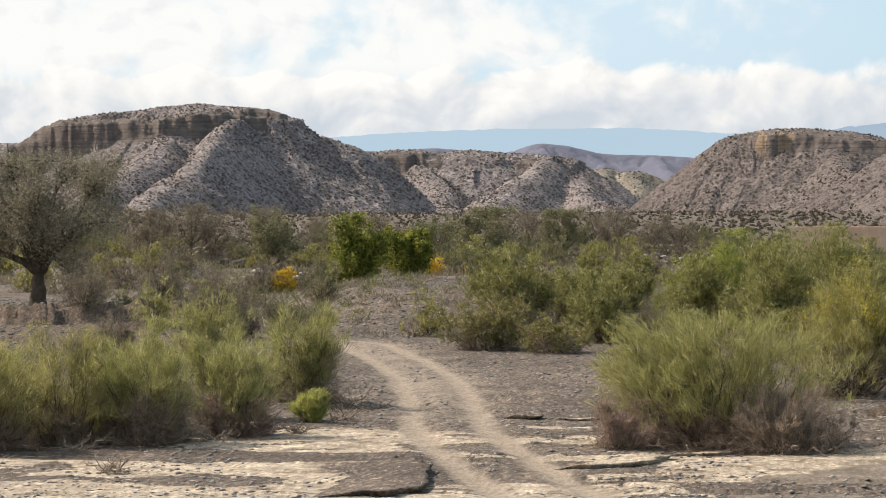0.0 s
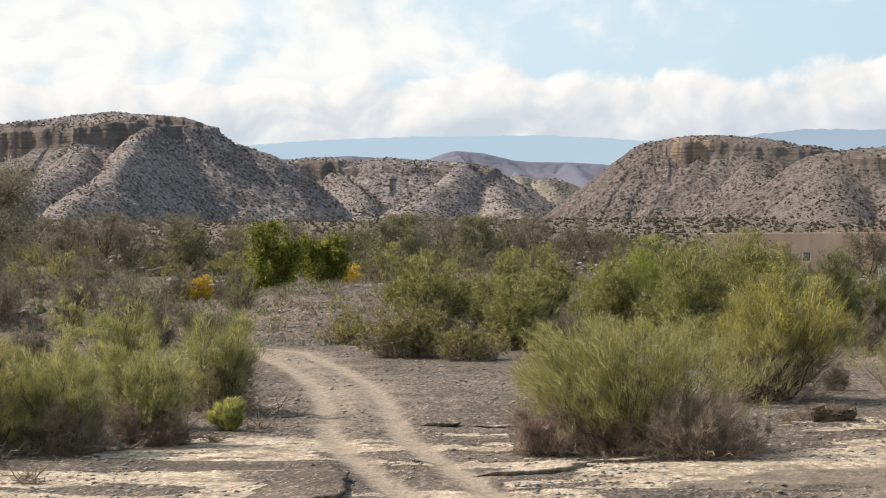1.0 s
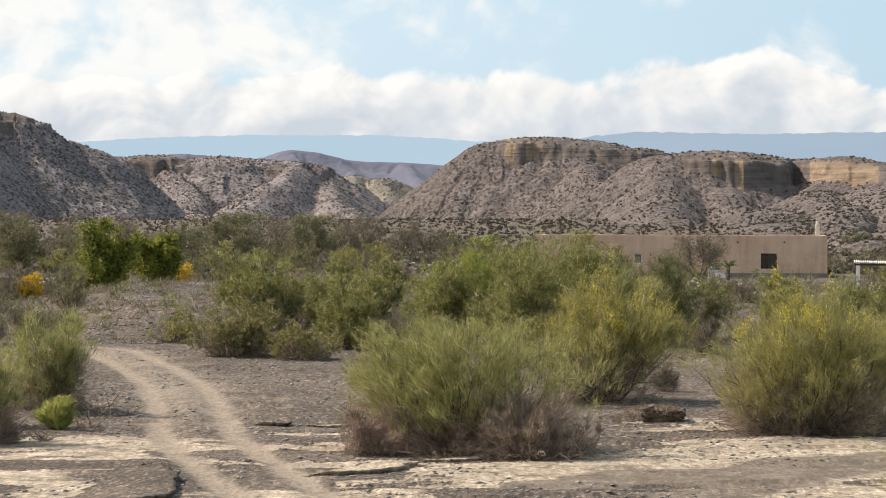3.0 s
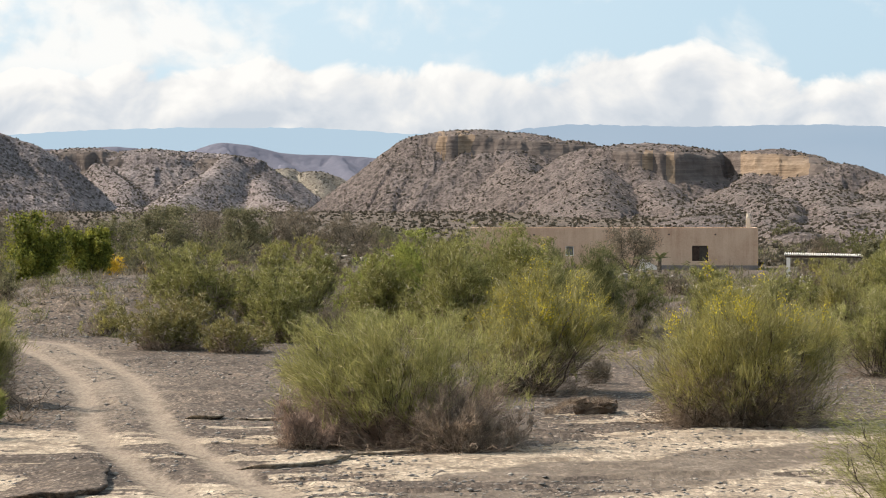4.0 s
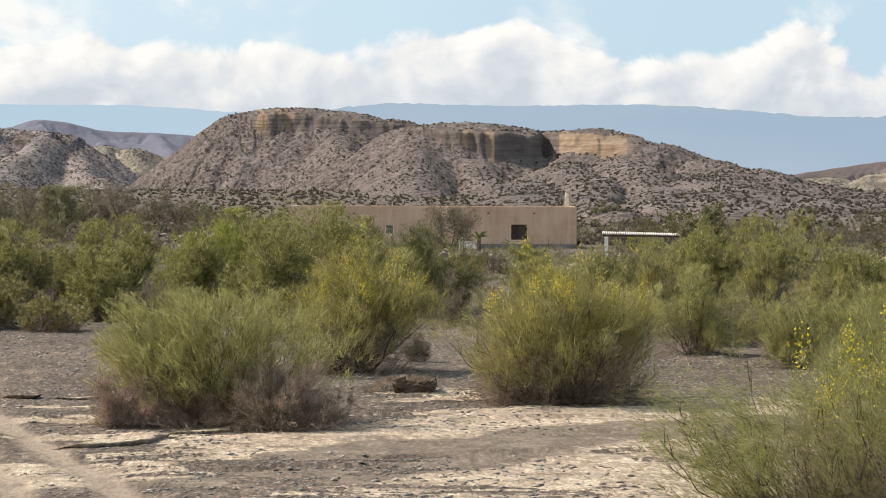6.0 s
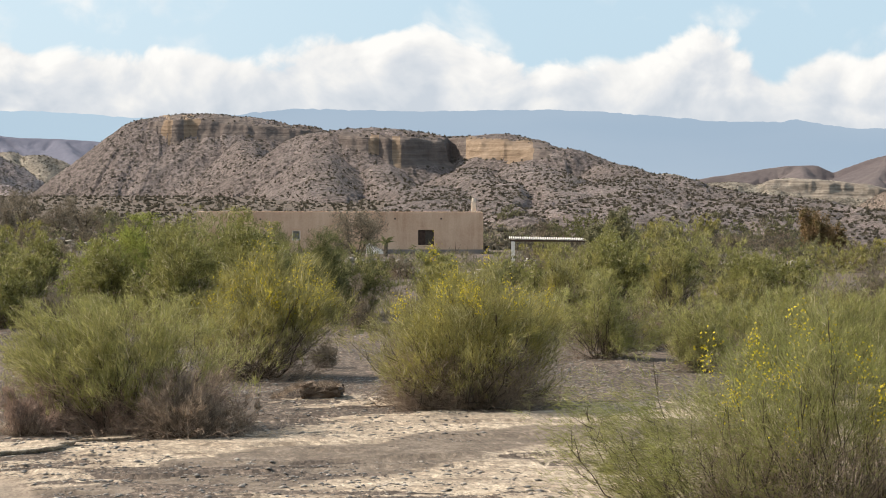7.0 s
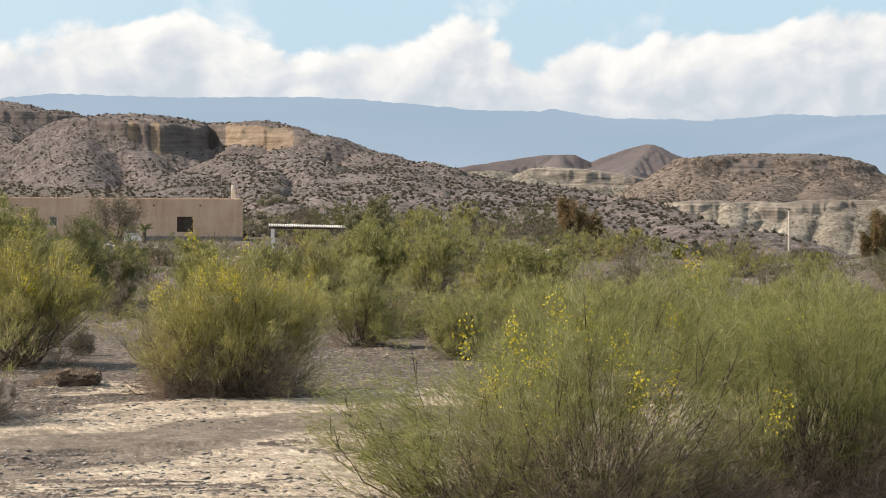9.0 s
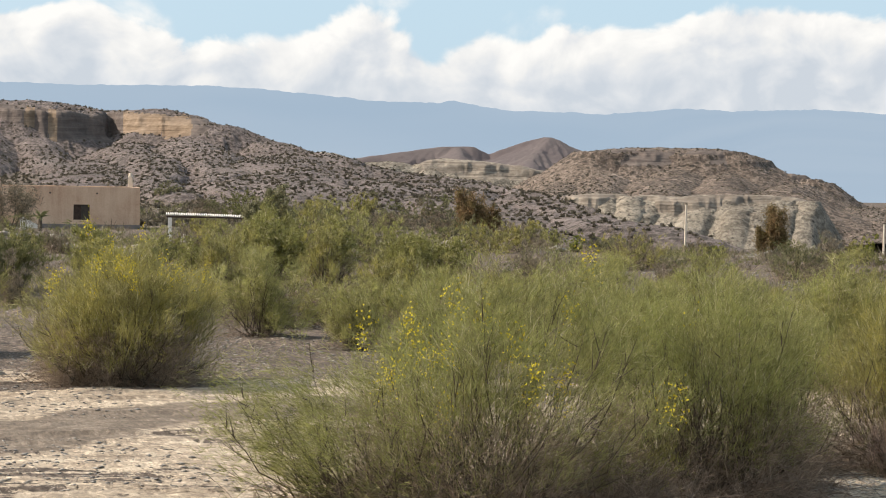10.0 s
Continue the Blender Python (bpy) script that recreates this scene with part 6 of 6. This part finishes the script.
def stone_bank(x0, y0, x1, y1, h, seed, n=90, label="low broken terrace wall of pale stones"):
    rng = np.random.default_rng(seed)
    root = empty("terrace_wall", (x0 + x1) / 2, (y0 + y1) / 2, gz((x0 + x1) / 2, (y0 + y1) / 2) - 0.05)
    tagged(root, label, "stone wall")
    u = rng.random(n)
    p = np.stack([(u - 0.5) * (x1 - x0), (u - 0.5) * (y1 - y0) + rng.normal(size=n) * 0.25, rng.random(n) ** 1.4 * h * (0.6 + 0.5 * np.sin(u * 9 + seed))], 1)
    p[:, 2] = np.maximum(p[:, 2], 0.05)
    size = rng.uniform(0.16, 0.42, n)
    v, f = stone_mesh(p, size, rng)
    tagged(mesh_object("rubble", v, f, MAT["stone"], root), kind="stuff")


for k, (x0, y0, x1, y1, h) in enumerate([(-52, 206, -44, 204, 1.3), (-44, 203, -38, 206, 0.9), (-35, 160, -30, 158, 0.6), (-27, 178, -22, 180, 0.8), (-17, 215, -9, 213, 0.9), (-9, 214, -4, 216, 0.6),
                                         (30, 150, 35, 149, 0.5), (35, 152, 41, 153, 0.4), (46, 166, 52, 165, 0.4), (11, 136, 16, 135, 0.4), (55, 160, 62, 158, 0.4), (62, 157, 72, 154, 0.4), (8, 165, 14, 166, 0.6)]):
    stone_bank(x0, y0, x1, y1, h, 500 + k)


def dead_branch(x, y, size, seed, label="pale dead branches lying on silt", mat="pale_twig", count=9):
    rng = np.random.default_rng(seed)
    root = empty("dead_branch", x, y, gz(x, y))
    tagged(root, label, "dead wood")
    a = rng.uniform(0, 6.28, count)
    way = np.stack([np.cos(a), np.sin(a) * 0.6, rng.uniform(0.05, 0.9, count)], 1)
    u = np.linspace(0, 1, 6)[None, :, None]
    path = rng.normal(size=(count, 1, 3)) * [size * 0.3, size * 0.2, 0] + way[:, None] * u * size * rng.uniform(0.5, 1.0, (count, 1, 1)) + rng.normal(size=(count, 6, 3)) * 0.05 * size
    path[..., 2] = np.maximum(path[..., 2], 0.02)
    for k in range(count):
        v, f = tubes(path[k:k + 1], np.linspace(0.016, 0.005, 6)[None], 5)
        mesh_object("branch", v, f, MAT[mat], root)
    n = count * 14
    p = path[rng.integers(0, count, n), rng.integers(1, 6, n)]
    v, f = rods(p, unit(rng.normal(size=(n, 3)) + [0, 0, 0.4]), size * rng.uniform(0.15, 0.4, n), 0.008, np.zeros(3), rng)
    v[:, 2] = np.maximum(v[:, 2], 0.0)
    tagged(mesh_object("twig", v, f, MAT[mat], root), kind="stuff")


dead_branch(-12.0, 48.7, 0.7, 601)
dead_branch(-11.4, 49.3, 0.6, 602)
dead_branch(-13.6, 47.2, 0.5, 603)
dead_branch(-11.8, 42.9, 0.5, 604, "heap of dry brown twigs washed onto silt", "dry", 16)
dead_branch(-10.0, 50.8, 0.45, 605, "heap of dry brown twigs washed onto silt", "dry", 14)
dead_branch(-9.7, 54.2, 0.5, 606, "heap of dry brown twigs washed onto silt", "dry", 14)
dead_branch(-3.2, 53.5, 0.6, 607, "dry brown twigs beside the broken crust", "dry", 12)
dead_branch(0.9, 47.6, 0.7, 608, "pale dead branches under the broom bush", "pale_twig", 10)
dead_branch(-10.1, 56.8, 0.9, 609, "dark bare branches beside the track", "bark", 10)
dead_branch(14.2, 137.0, 1.8, 610, "bare bleached branches in front of the house", "pale_twig", 8)
dead_branch(34.0, 99.0, 2.0, 611, "bare grey leaning branches above the broom", "pale_twig", 8)


def build_clump():
    root = empty("earth_clump", 2.75, 56.6, gz(2.75, 56.6) - 0.03, -6)
    tagged(root, "undercut clump of dark earth with dry grass on top", "earth clump")
    rng = np.random.default_rng(8)
    bm = box(-0.3, 0.55, -0.4, 0.5, 0, 0.30, 0.07)
    bmesh.ops.subdivide_edges(bm, edges=bm.edges[:], cuts=3, use_grid_fill=True)
    for v in bm.verts:
        v.co += Vector(rng.normal(size=3)) * 0.04
    part("soil", bm, MAT["soil"], root, "dark crumbling soil")
    n = 2000
    p = np.stack([rng.uniform(-1.0, 0.5, n), rng.uniform(-0.45, 0.5, n), np.zeros(n)], 1)
    p[:, 2] = np.where(p[:, 0] > -0.3, 0.29, 0.02 + 0.26 * smooth(p[:, 0], -1.0, -0.3))
    v, f = rods(p, unit(rng.normal(size=(n, 3)) * 0.7 + [-0.3, -0.2, 0.5]), rng.uniform(0.06, 0.22, n), 0.009, np.array([0, 0, -0.03]), rng)
    v[:, 2] = np.maximum(v[:, 2], 0.0)
    tagged(mesh_object("grass", v, f, MAT["dry"], root), kind="stuff")


build_clump()


def build_palm(x, y, z):
    """A small fan palm: a short shaggy trunk and a head of stiff narrow leaves."""
    rng = np.random.default_rng(71)
    root = empty("palm", x, y, z)
    tagged(root, "small dark green palm beside the adobe house", "palm")
    stem = np.stack([np.zeros(5), np.zeros(5), np.linspace(0, 1.0, 5)], 1)[None]
    v, f = tubes(stem, np.linspace(0.17, 0.13, 5)[None], 8)
    mesh_object("trunk", v, f, MAT["bark"], root)
    for k in range(26):
        a, up = rng.uniform(0, 6.28), rng.uniform(0.0, 1.8)
        way = unit(np.array([[math.cos(a), math.sin(a), up]]))
        v, f = rods(np.array([[0, 0, 1.0]]), way, rng.uniform(0.7, 1.05), 0.16, np.array([0, 0, -0.25]), rng)
        mesh_object("frond", v, f, MAT["broom_dark"], root)


build_palm(13.9, 182.5, gz(13.9, 182.5))
